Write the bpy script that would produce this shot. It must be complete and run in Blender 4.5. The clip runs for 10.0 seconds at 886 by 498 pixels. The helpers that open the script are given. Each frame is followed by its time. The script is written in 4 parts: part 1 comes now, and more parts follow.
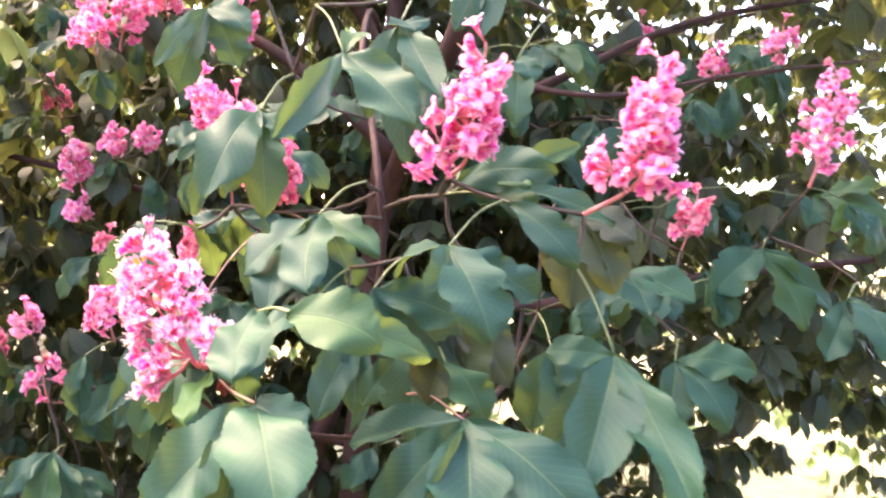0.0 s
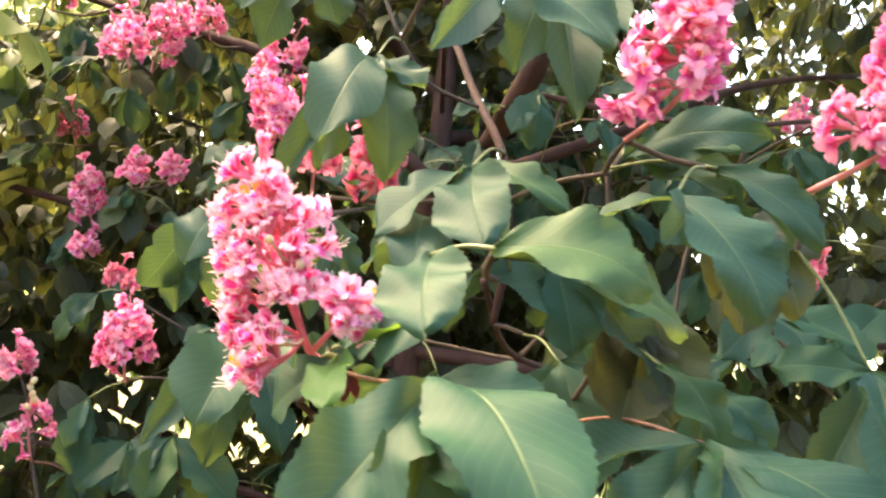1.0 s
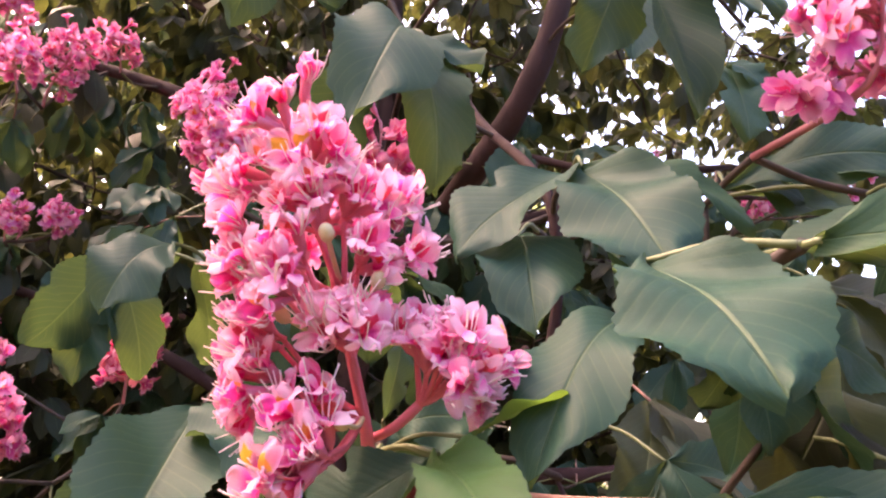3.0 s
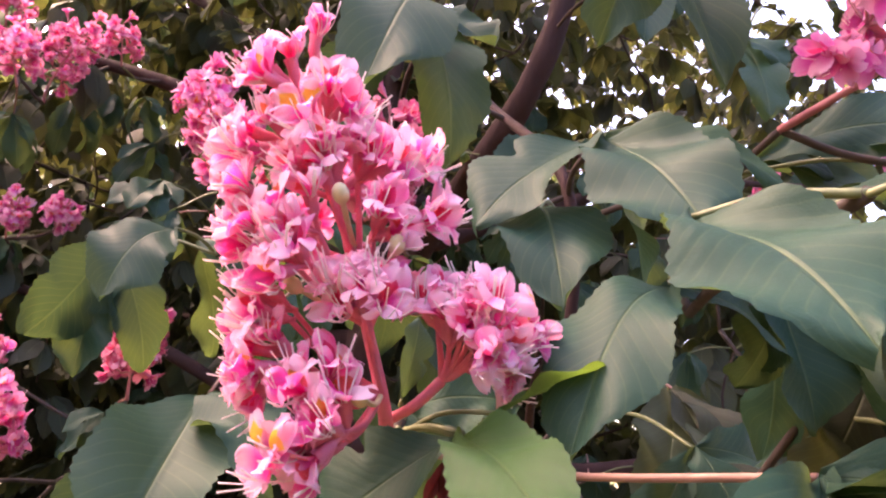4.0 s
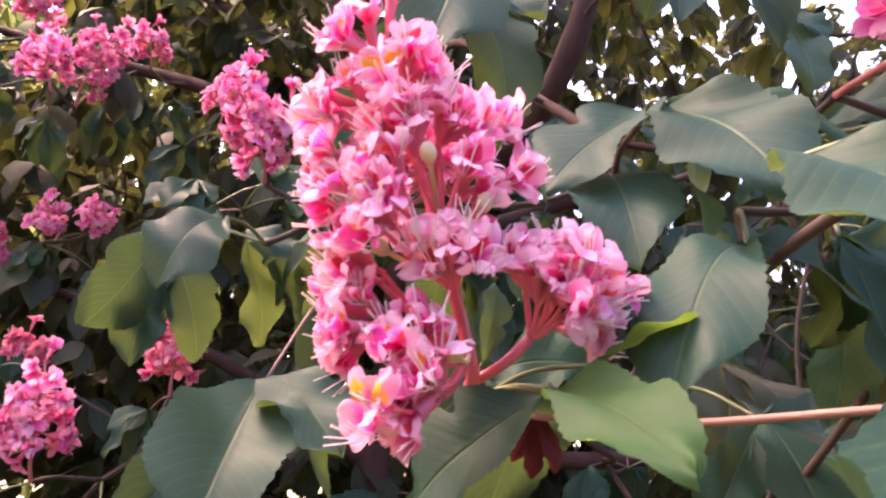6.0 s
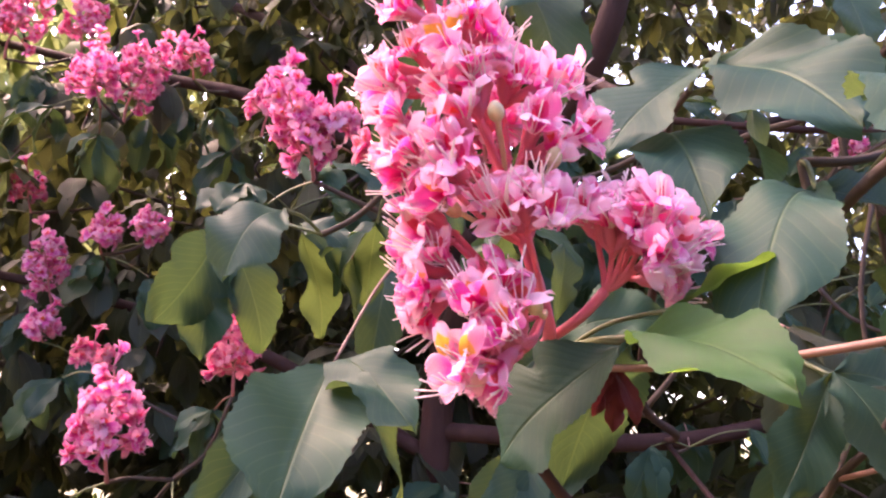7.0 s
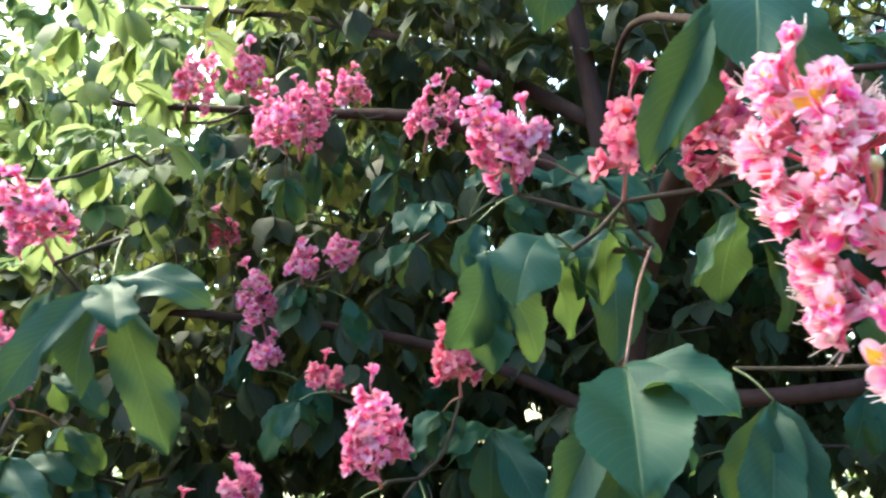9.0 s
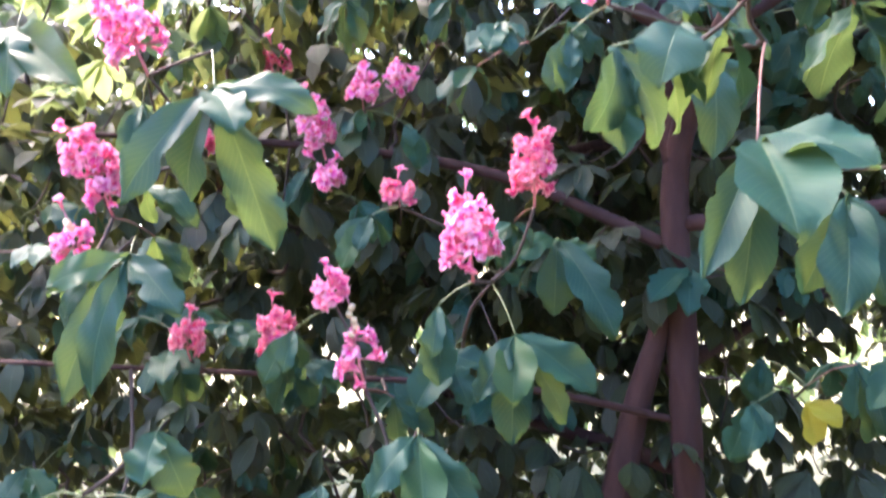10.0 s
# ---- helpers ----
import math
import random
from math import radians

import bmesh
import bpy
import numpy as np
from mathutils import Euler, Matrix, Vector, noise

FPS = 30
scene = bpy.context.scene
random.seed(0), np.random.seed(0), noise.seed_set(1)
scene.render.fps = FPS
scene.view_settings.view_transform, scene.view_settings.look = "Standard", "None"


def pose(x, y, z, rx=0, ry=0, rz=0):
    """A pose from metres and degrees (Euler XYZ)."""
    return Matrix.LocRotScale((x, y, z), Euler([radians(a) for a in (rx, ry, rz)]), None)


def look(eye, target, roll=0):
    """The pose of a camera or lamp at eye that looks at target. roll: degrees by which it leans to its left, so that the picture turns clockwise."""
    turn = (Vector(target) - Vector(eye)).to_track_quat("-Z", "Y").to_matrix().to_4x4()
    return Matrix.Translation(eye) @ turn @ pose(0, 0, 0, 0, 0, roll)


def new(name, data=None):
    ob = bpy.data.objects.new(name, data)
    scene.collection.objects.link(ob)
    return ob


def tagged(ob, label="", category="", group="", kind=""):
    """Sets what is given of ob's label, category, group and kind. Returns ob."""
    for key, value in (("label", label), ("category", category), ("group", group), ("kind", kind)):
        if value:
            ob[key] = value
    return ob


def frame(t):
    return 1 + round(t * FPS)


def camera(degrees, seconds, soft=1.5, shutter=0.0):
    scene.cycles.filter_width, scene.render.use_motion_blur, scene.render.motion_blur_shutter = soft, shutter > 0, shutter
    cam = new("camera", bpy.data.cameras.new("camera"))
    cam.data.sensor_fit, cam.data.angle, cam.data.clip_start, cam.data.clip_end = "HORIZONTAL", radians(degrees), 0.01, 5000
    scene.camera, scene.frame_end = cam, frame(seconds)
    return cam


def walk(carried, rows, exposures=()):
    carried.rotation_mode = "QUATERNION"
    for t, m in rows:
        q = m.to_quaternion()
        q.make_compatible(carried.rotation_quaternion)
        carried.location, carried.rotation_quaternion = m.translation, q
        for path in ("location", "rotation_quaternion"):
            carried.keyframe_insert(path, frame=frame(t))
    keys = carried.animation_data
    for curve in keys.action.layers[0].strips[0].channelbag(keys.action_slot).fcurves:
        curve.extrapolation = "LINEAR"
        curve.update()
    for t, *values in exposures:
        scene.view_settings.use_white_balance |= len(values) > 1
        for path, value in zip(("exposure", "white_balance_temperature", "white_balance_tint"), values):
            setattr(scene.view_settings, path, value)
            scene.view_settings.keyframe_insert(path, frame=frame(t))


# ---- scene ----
cam = camera(60.0, 10.0, soft=2.2, shutter=0.3)
PATH = [
    (0.0, 0.0002, -0.0085, 1.5898, 90.66, -5.05, -0.37),
    (0.5, -0.0784, 0.1135, 1.5292, 95.80, -4.82, 0.17),
    (1.0, -0.1476, 0.2039, 1.4694, 98.94, -7.53, -2.27),
    (1.5, -0.2164, 0.2547, 1.4745, 100.08, -4.92, -3.99),
    (2.0, -0.2384, 0.3215, 1.4641, 102.59, -7.17, -7.84),
    (2.2, -0.2454, 0.3256, 1.4670, 101.23, -6.21, -9.30),
    (2.5, -0.2374, 0.3853, 1.4552, 104.97, -9.38, -11.06),
    (2.7, -0.2399, 0.4054, 1.4574, 106.98, -8.41, -11.53),
    (3.8, -0.2452, 0.4391, 1.4568, 107.35, -6.65, -10.39),
    (4.0, -0.2443, 0.4424, 1.4510, 107.22, -7.21, -10.88),
    (4.5, -0.2386, 0.4423, 1.4492, 107.90, -6.61, -10.72),
    (5.0, -0.2444, 0.4435, 1.4451, 108.28, -6.87, -10.82),
    (5.5, -0.2517, 0.4495, 1.4400, 108.50, -7.65, -11.61),
    (6.0, -0.2638, 0.4486, 1.4353, 107.04, -6.09, -9.08),
    (6.2, -0.2709, 0.4505, 1.4300, 106.43, -5.82, -8.68),
    (7.3, -0.2754, 0.4458, 1.4208, 106.56, -2.93, -3.62),
    (7.5, -0.2818, 0.4406, 1.4220, 106.45, -2.57, -2.66),
    (8.0, -0.2963, 0.4292, 1.4274, 106.53, -3.22, 0.60),
    (8.5, -0.3201, 0.4199, 1.4203, 105.34, -3.60, 2.02),
    (9.0, -0.3929, 0.3716, 1.4333, 104.66, 2.90, 5.13),
    (9.5, -0.4573, 0.3217, 1.4120, 101.16, 3.78, 5.79),
    (10.0, -0.5354, 0.3047, 1.3616, 94.12, 2.83, 3.81),
]
walk(cam, [(t, pose(x, y, z, rx, ry, rz)) for t, x, y, z, rx, ry, rz in PATH], exposures=[
    (0.0, 4.62, 8700, 24), (0.5, 4.18, 10200, 0), (1.0, 4.15, 11000, 8), (1.5, 4.17, 10200, 22), (2.0, 4.00, 9100, 14), (2.5, 3.48, 9000, 34), (5.5, 3.53, 8600, 44),
    (7.5, 3.60, 8000, 44), (8.0, 3.56, 7500, 27), (8.5, 3.50, 6500, 2), (9.0, 3.60, 6900, -13), (9.5, 4.19, 6800, -6), (10.0, 4.58, 6600, 22)])

# ---------- daylight ----------
world = bpy.data.worlds.new("sky")
world.use_nodes = True
scene.world = world
wn = world.node_tree
sky = wn.nodes.new("ShaderNodeTexSky")
sky.sky_type, sky.sun_disc = "NISHITA", False
SUN_UP, SUN_ROUND = 55.0, 300.0
sky.sun_elevation, sky.sun_rotation = radians(SUN_UP), radians(SUN_ROUND)
sky.air_density, sky.dust_density, sky.ozone_density = 1.0, 4.0, 1.0
background = wn.nodes["Background"]
background.inputs["Strength"].default_value = 0.16
haze = wn.nodes.new("ShaderNodeHueSaturation")
haze.inputs["Saturation"].default_value = 1.3
wn.links.new(sky.outputs[0], haze.inputs["Color"])
wn.links.new(haze.outputs[0], background.inputs[0])
sun = new("sun", bpy.data.lights.new("sun", "SUN"))
sun.data.energy, sun.data.angle, sun.data.color = 1.0, radians(25), (1.0, 0.96, 0.9)
sun_from = Vector((math.sin(radians(SUN_ROUND)) * math.cos(radians(SUN_UP)), math.cos(radians(SUN_ROUND)) * math.cos(radians(SUN_UP)), math.sin(radians(SUN_UP))))
sun.matrix_world = look(sun_from * 20, (0, 0, 0))

# ---------- materials ----------
def nodes_of(name):
    m = bpy.data.materials.new(name)
    m.use_nodes = True
    nt = m.node_tree
    nt.nodes.clear()
    return m, nt, nt.nodes.new("ShaderNodeOutputMaterial")


def math_node(nt, op, a, b=None, c=None, clamp=False):
    n = nt.nodes.new("ShaderNodeMath")
    n.operation, n.use_clamp = op, clamp
    for i, v in enumerate((a, b, c)):
        if v is None:
            continue
        if isinstance(v, (int, float)):
            n.inputs[i].default_value = v
        else:
            nt.links.new(v, n.inputs[i])
    return n.outputs[0]


def ramp(nt, fac, stops):
    n = nt.nodes.new("ShaderNodeValToRGB")
    while len(n.color_ramp.elements) < len(stops):
        n.color_ramp.elements.new(0.5)
    for e, (p, c) in zip(n.color_ramp.elements, stops):
        e.position, e.color = p, (*c, 1)
    nt.links.new(fac, n.inputs[0])
    return n.outputs[0]


def mixed(nt, fac, a, b, blend="MIX"):
    n = nt.nodes.new("ShaderNodeMix")
    n.data_type, n.blend_type = "RGBA", blend
    for socket, v in ((n.inputs[0], fac), (n.inputs[6], a), (n.inputs[7], b)):
        if isinstance(v, (int, float)):
            socket.default_value = v
        elif isinstance(v, tuple):
            socket.default_value = (*v, 1)
        else:
            nt.links.new(v, socket)
    return n.outputs[2]


def grain(nt, scale, detail=4.0, coords="Object", stretch=(1, 1, 1)):
    tc = nt.nodes.new("ShaderNodeTexCoord")
    mp = nt.nodes.new("ShaderNodeMapping")
    mp.inputs["Scale"].default_value = stretch
    n = nt.nodes.new("ShaderNodeTexNoise")
    n.inputs["Scale"].default_value, n.inputs["Detail"].default_value = scale, detail
    nt.links.new(tc.outputs[coords], mp.inputs[0])
    nt.links.new(mp.outputs[0], n.inputs["Vector"])
    return n.outputs["Fac"]


def chance(nt):
    """A number from 0 to 1 for each object, and for each island of a joined mesh."""
    a = nt.nodes.new("ShaderNodeObjectInfo").outputs["Random"]
    b = nt.nodes.new("ShaderNodeNewGeometry").outputs["Random Per Island"]
    return math_node(nt, "FRACT", math_node(nt, "MULTIPLY_ADD", b, 3.7, a))


def bumped(nt, height, strength, distance):
    n = nt.nodes.new("ShaderNodeBump")
    n.inputs["Strength"].default_value, n.inputs["Distance"].default_value = strength, distance
    nt.links.new(height, n.inputs["Height"])
    return n.outputs[0]


def surface(nt, out, colour, rough=0.5, normal=None, through_colour=None, through_share=0.0, gloss=0.5):
    p = nt.nodes.new("ShaderNodeBsdfPrincipled")
    if isinstance(colour, tuple):
        p.inputs["Base Color"].default_value = (*colour, 1)
    else:
        nt.links.new(colour, p.inputs["Base Color"])
    if isinstance(rough, float):
        p.inputs["Roughness"].default_value = rough
    else:
        nt.links.new(rough, p.inputs["Roughness"])
    p.inputs["Specular IOR Level"].default_value = gloss
    if normal:
        nt.links.new(normal, p.inputs["Normal"])
    last = p.outputs[0]
    if through_share:
        tr = nt.nodes.new("ShaderNodeBsdfTranslucent")
        if isinstance(through_colour, tuple):
            tr.inputs[0].default_value = (*through_colour, 1)
        else:
            nt.links.new(through_colour, tr.inputs[0])
        mx = nt.nodes.new("ShaderNodeMixShader")
        mx.inputs[0].default_value = through_share
        nt.links.new(last, mx.inputs[1])
        nt.links.new(tr.outputs[0], mx.inputs[2])
        last = mx.outputs[0]
    nt.links.new(last, out.inputs[0])


def leaf_material(name, tones, cast, lit_a, lit_b, share):
    m, nt, out = nodes_of(name)
    uv = nt.nodes.new("ShaderNodeUVMap").outputs[0]
    sep = nt.nodes.new("ShaderNodeSeparateXYZ")
    nt.links.new(uv, sep.inputs[0])
    across = math_node(nt, "ABSOLUTE", math_node(nt, "SUBTRACT", sep.outputs[0], 0.5))
    rib = math_node(nt, "SUBTRACT", 1.0, math_node(nt, "MULTIPLY", across, 44.0), clamp=True)
    phase = math_node(nt, "FRACT", math_node(nt, "MULTIPLY", math_node(nt, "MULTIPLY_ADD", across, -0.5, sep.outputs[1]), 15.0))
    side = math_node(nt, "ABSOLUTE", math_node(nt, "SUBTRACT", phase, 0.5))
    vein = math_node(nt, "SUBTRACT", 1.0, math_node(nt, "MULTIPLY", side, 9.0), clamp=True)
    fine = grain(nt, 160.0, 5.0)
    broad = grain(nt, 22.0, 3.0)
    pick = chance(nt)
    tone = ramp(nt, pick, list(zip((0.0, 0.4, 0.82, 1.0), tones)))
    patch = mixed(nt, math_node(nt, "MULTIPLY", broad, 0.55), tone, cast)
    speck = mixed(nt, math_node(nt, "MULTIPLY", fine, 0.6), patch, (0.007, 0.027, 0.015))
    lines = math_node(nt, "MAXIMUM", math_node(nt, "MULTIPLY", rib, 0.46), math_node(nt, "MULTIPLY", vein, 0.20))
    colour = mixed(nt, lines, speck, (0.14, 0.19, 0.085))
    lit = mixed(nt, pick, lit_a, lit_b)
    lit = mixed(nt, math_node(nt, "MULTIPLY", vein, 0.3), lit, (0.08, 0.10, 0.015))
    relief = math_node(nt, "MULTIPLY_ADD", fine, 0.16, math_node(nt, "ADD", math_node(nt, "MULTIPLY", side, 0.16), math_node(nt, "MULTIPLY", rib, -0.6)))
    rough = math_node(nt, "MULTIPLY_ADD", broad, 0.2, 0.46)
    surface(nt, out, colour, rough, bumped(nt, relief, 0.6, 0.0016), lit, share, 0.22)
    return m


def petal_material(name, deep, mid, pale):
    m, nt, out = nodes_of(name)
    uv = nt.nodes.new("ShaderNodeUVMap").outputs[0]
    sep = nt.nodes.new("ShaderNodeSeparateXYZ")
    nt.links.new(uv, sep.inputs[0])
    u, v = sep.outputs[0], sep.outputs[1]
    marked = math_node(nt, "GREATER_THAN", u, 1.5)
    fresh = math_node(nt, "GREATER_THAN", u, 3.5)
    uu = math_node(nt, "ABSOLUTE", math_node(nt, "SUBTRACT", math_node(nt, "FRACT", u), 0.5))
    pick = chance(nt)
    noise_fac = grain(nt, 260.0, 4.0)
    along = math_node(nt, "ADD", v, math_node(nt, "MULTIPLY_ADD", noise_fac, 0.5, -0.25))
    along = math_node(nt, "ADD", along, math_node(nt, "MULTIPLY_ADD", pick, 0.5, -0.25))
    body = ramp(nt, along, [(0.0, deep), (0.34, mid), (0.60, mid), (0.90, pale)])
    rim = math_node(nt, "MULTIPLY", math_node(nt, "POWER", math_node(nt, "MULTIPLY", uu, 2.0), 4.0), 0.5, clamp=True)
    body = mixed(nt, rim, body, pale)
    eye_d = math_node(nt, "ADD", math_node(nt, "MULTIPLY", uu, 2.6), math_node(nt, "MULTIPLY", math_node(nt, "ABSOLUTE", math_node(nt, "SUBTRACT", v, 0.55)), 3.0))
    eye_in = math_node(nt, "MULTIPLY", math_node(nt, "LESS_THAN", math_node(nt, "MULTIPLY_ADD", noise_fac, 0.5, eye_d), math_node(nt, "MULTIPLY_ADD", fresh, 0.22, 1.06)), marked)
    halo = math_node(nt, "MULTIPLY", math_node(nt, "SUBTRACT", 1.9, math_node(nt, "MULTIPLY", eye_d, 1.1), clamp=True), math_node(nt, "MULTIPLY", marked, 0.85))
    # blotches turn from yellow to red as a flower ages
    eye_c = ramp(nt, pick, [(0.0, (0.75, 0.03, 0.10)), (0.6, (0.80, 0.06, 0.08)), (0.85, (0.85, 0.22, 0.04)), (1.0, (0.90, 0.45, 0.03))])
    eye_c = mixed(nt, fresh, eye_c, (0.92, 0.55, 0.02))
    halo = math_node(nt, "MULTIPLY", halo, math_node(nt, "MULTIPLY_ADD", fresh, 0.65, 0.35))
    body = mixed(nt, halo, body, (0.93, 0.74, 0.66))
    body = mixed(nt, eye_in, body, eye_c)
    surface(nt, out, body, 0.55, bumped(nt, noise_fac, 0.3, 0.0006), mixed(nt, 0.5, body, mid), 0.54, 0.3)
    return m


def plain(name, a, b, scale, rough=0.6, bump=0.4, depth=0.001, gloss=0.4, stretch=(1, 1, 1), share=0.0):
    m, nt, out = nodes_of(name)
    g = grain(nt, scale, 6.0, stretch=stretch)
    g2 = grain(nt, scale * 0.13, 3.0)
    colour = mixed(nt, g2, mixed(nt, g, a, b), mixed(nt, g, tuple(0.75 * v for v in a), b))
    surface(nt, out, colour, rough, bumped(nt, g, bump, depth), b if share else None, share, gloss)
    return m


LEAF = leaf_material("leaf_green", ((0.008, 0.046, 0.034), (0.010, 0.056, 0.041), (0.012, 0.064, 0.036), (0.030, 0.080, 0.018)), (0.010, 0.064, 0.050), (0.062, 0.106, 0.030), (0.118, 0.168, 0.040), 0.34)
# brighter leaf copy: light shining through the blade is put into its colour
LEAF_LIT = leaf_material("leaf_lit", ((0.022, 0.085, 0.030), (0.026, 0.096, 0.032), (0.030, 0.104, 0.030), (0.036, 0.112, 0.026)), (0.026, 0.100, 0.040), (0.120, 0.230, 0.030), (0.170, 0.280, 0.036), 0.46)
# browner leaf copy: the brownish shade inside the crown is put into its colour
LEAF_SHADE = leaf_material("leaf_shade", ((0.050, 0.036, 0.028), (0.040, 0.042, 0.029), (0.029, 0.048, 0.031), (0.040, 0.064, 0.020)), (0.036, 0.047, 0.034), (0.105, 0.108, 0.034), (0.170, 0.180, 0.040), 0.36)
# paler leaf copy: bright light on and through the leaves is put into its colour
LEAF_SUNLIT = leaf_material("leaf_sunlit", ((0.060, 0.110, 0.030), (0.075, 0.130, 0.034), (0.090, 0.150, 0.036), (0.110, 0.170, 0.040)), (0.080, 0.140, 0.040), (0.25, 0.32, 0.125), (0.36, 0.42, 0.17), 0.46)
PETAL = petal_material("petal_pink", (0.80, 0.008, 0.18), (0.93, 0.085, 0.40), (0.98, 0.68, 0.76))
PETAL_RED = petal_material("petal_red", (0.45, 0.012, 0.10), (0.66, 0.06, 0.22), (0.84, 0.34, 0.40))
# pink petal copy for farther panicles, haze put into its duller, purpler colour
PETAL_FAR = petal_material("petal_far", (0.56, 0.012, 0.15), (0.72, 0.080, 0.33), (0.86, 0.46, 0.60))
CALYX = plain("calyx_red", (0.68, 0.08, 0.19), (0.82, 0.28, 0.38), 300.0, 0.5, share=0.2)
STAMEN = plain("stamen_pale", (0.88, 0.62, 0.64), (0.93, 0.78, 0.74), 400.0, 0.5, share=0.3)
STALK = plain("flower_stalk", (0.60, 0.07, 0.14), (0.74, 0.20, 0.25), 120.0, 0.55)
STALK_DULL = plain("flower_stalk_dull", (0.34, 0.085, 0.11), (0.46, 0.17, 0.18), 120.0, 0.6)
BUD = plain("bud_cream", (0.52, 0.45, 0.24), (0.70, 0.54, 0.38), 200.0, 0.5, share=0.2)
PETIOLE = plain("petiole_green", (0.075, 0.105, 0.038), (0.15, 0.16, 0.065), 90.0, 0.55)
PETIOLE_RED = plain("petiole_red", (0.17, 0.070, 0.055), (0.26, 0.13, 0.095), 90.0, 0.55)
TWIG = plain("twig_bark", (0.034, 0.022, 0.018), (0.085, 0.060, 0.048), 70.0, 0.8, 0.6, 0.002, 0.2)
BARK = plain("bark_brown", (0.020, 0.008, 0.008), (0.060, 0.027, 0.024), 34.0, 0.85, 0.9, 0.006, 0.2, (1, 1, 0.35))
GRASS_GROUND = plain("worn_grass", (0.070, 0.070, 0.034), (0.17, 0.155, 0.085), 9.0, 0.9, 0.6, 0.01, 0.2)
CRIMSON_LEAF = plain("leaf_crimson", (0.085, 0.006, 0.010), (0.15, 0.012, 0.018), 80.0, 0.5, share=0.3)
YELLOW_LEAF = plain("leaf_yellowed", (0.42, 0.36, 0.03), (0.55, 0.46, 0.06), 60.0, 0.5, share=0.35)


# ---------- mesh building ----------
class Shape:
    """Vertices, faces and texture coordinates of one mesh in the making."""

    def __init__(self):
        self.v, self.f, self.uv = [], [], []

    def grid(self, points, uvs):
        """A sheet: rows of points."""
        n0, w = len(self.v), len(points[0])
        for row in points:
            self.v += [tuple(p) for p in row]
        for row in uvs:
            self.uv += row
        for i in range(len(points) - 1):
            for j in range(w - 1):
                a = n0 + i * w + j
                self.f.append((a, a + 1, a + w + 1, a + w))

    def tube(self, points, radii, sides=6, closed=True):
        n0 = len(self.v)
        points = [Vector(p) for p in points]
        side = None
        for i, p in enumerate(points):
            d = (points[min(i + 1, len(points) - 1)] - points[max(i - 1, 0)]).normalized()
            ref = side if side is not None else (Vector((1, 0, 0)) if abs(d.x) < 0.8 else Vector((0, 1, 0)))
            side = (ref - d * ref.dot(d)).normalized()
            other = d.cross(side)
            for k in range(sides):
                a = 2 * math.pi * k / sides
                q = p + radii[i] * (math.cos(a) * side + math.sin(a) * other)
                self.v.append(tuple(q))
                self.uv.append((k / sides, i / max(1, len(points) - 1)))
        for i in range(len(points) - 1):
            for k in range(sides):
                a, b = n0 + i * sides + k, n0 + i * sides + (k + 1) % sides
                self.f.append((a, b, b + sides, a + sides))
        if closed:
            self.f.append(tuple(range(n0 + sides - 1, n0 - 1, -1)))
            last = n0 + (len(points) - 1) * sides
            self.f.append(tuple(range(last, last + sides)))

    def ball(self, centre, axis, length, radius, sides=6, rings=4):
        axis = Vector(axis).normalized()
        pts, rad = [], []
        for i in range(rings + 1):
            a = math.pi * i / rings
            pts.append(Vector(centre) - axis * (0.5 * length * math.cos(a)))
            rad.append(max(radius * math.sin(a), radius * 0.12))
        self.tube(pts, rad, sides)

    def mesh(self, name, material, smooth=True):
        me = bpy.data.meshes.new(name)
        me.from_pydata(self.v, [], self.f)
        layer = me.uv_layers.new(name="UVMap")
        loops = np.empty(len(me.loops), dtype=np.int32)
        me.loops.foreach_get("vertex_index", loops)
        layer.data.foreach_set("uv", np.array(self.uv, dtype=np.float32)[loops].ravel())
        me.materials.append(material)
        if smooth:
            me.polygons.foreach_set("use_smooth", [True] * len(me.polygons))
        me.update()
        return me


def curve_points(points, n):
    """A smooth line through the given points."""
    pts = [Vector(p) for p in points]
    pts = [2 * pts[0] - pts[1]] + pts + [2 * pts[-1] - pts[-2]]
    out = []
    for i in range(1, len(pts) - 2):
        a, b, c, d = pts[i - 1:i + 3]
        for k in range(n):
            t = k / n
            out.append(0.5 * (2 * b + (c - a) * t + (2 * a - 5 * b + 4 * c - d) * t * t + (3 * b - a - 3 * c + d) * t ** 3))
    out.append(pts[-2])
    return out


def part(name, shape, material, parent, label=""):
    me = shape if isinstance(shape, bpy.types.Mesh) else shape.mesh(name, material)
    ob = new(name, me)
    ob.parent = parent
    if label:
        tagged(ob, label)
    return ob


def frame_from(base, axis, up):
    """A pose at base with y along axis and z as near to up as may be."""
    y = Vector(axis).normalized()
    u = Vector(up)
    x = y.cross(u)
    if x.length < 1e-4:
        x = Vector((1, 0, 0))
    x.normalize()
    z = x.cross(y)
    return Matrix(((x.x, y.x, z.x, base[0]), (x.y, y.y, z.y, base[1]), (x.z, y.z, z.z, base[2]), (0, 0, 0, 1)))


ANCHORS, BLOSSOMS, FEET = [], [], []


# ---------- leaflets ----------
LEAFLET_WIDTH = 0.46


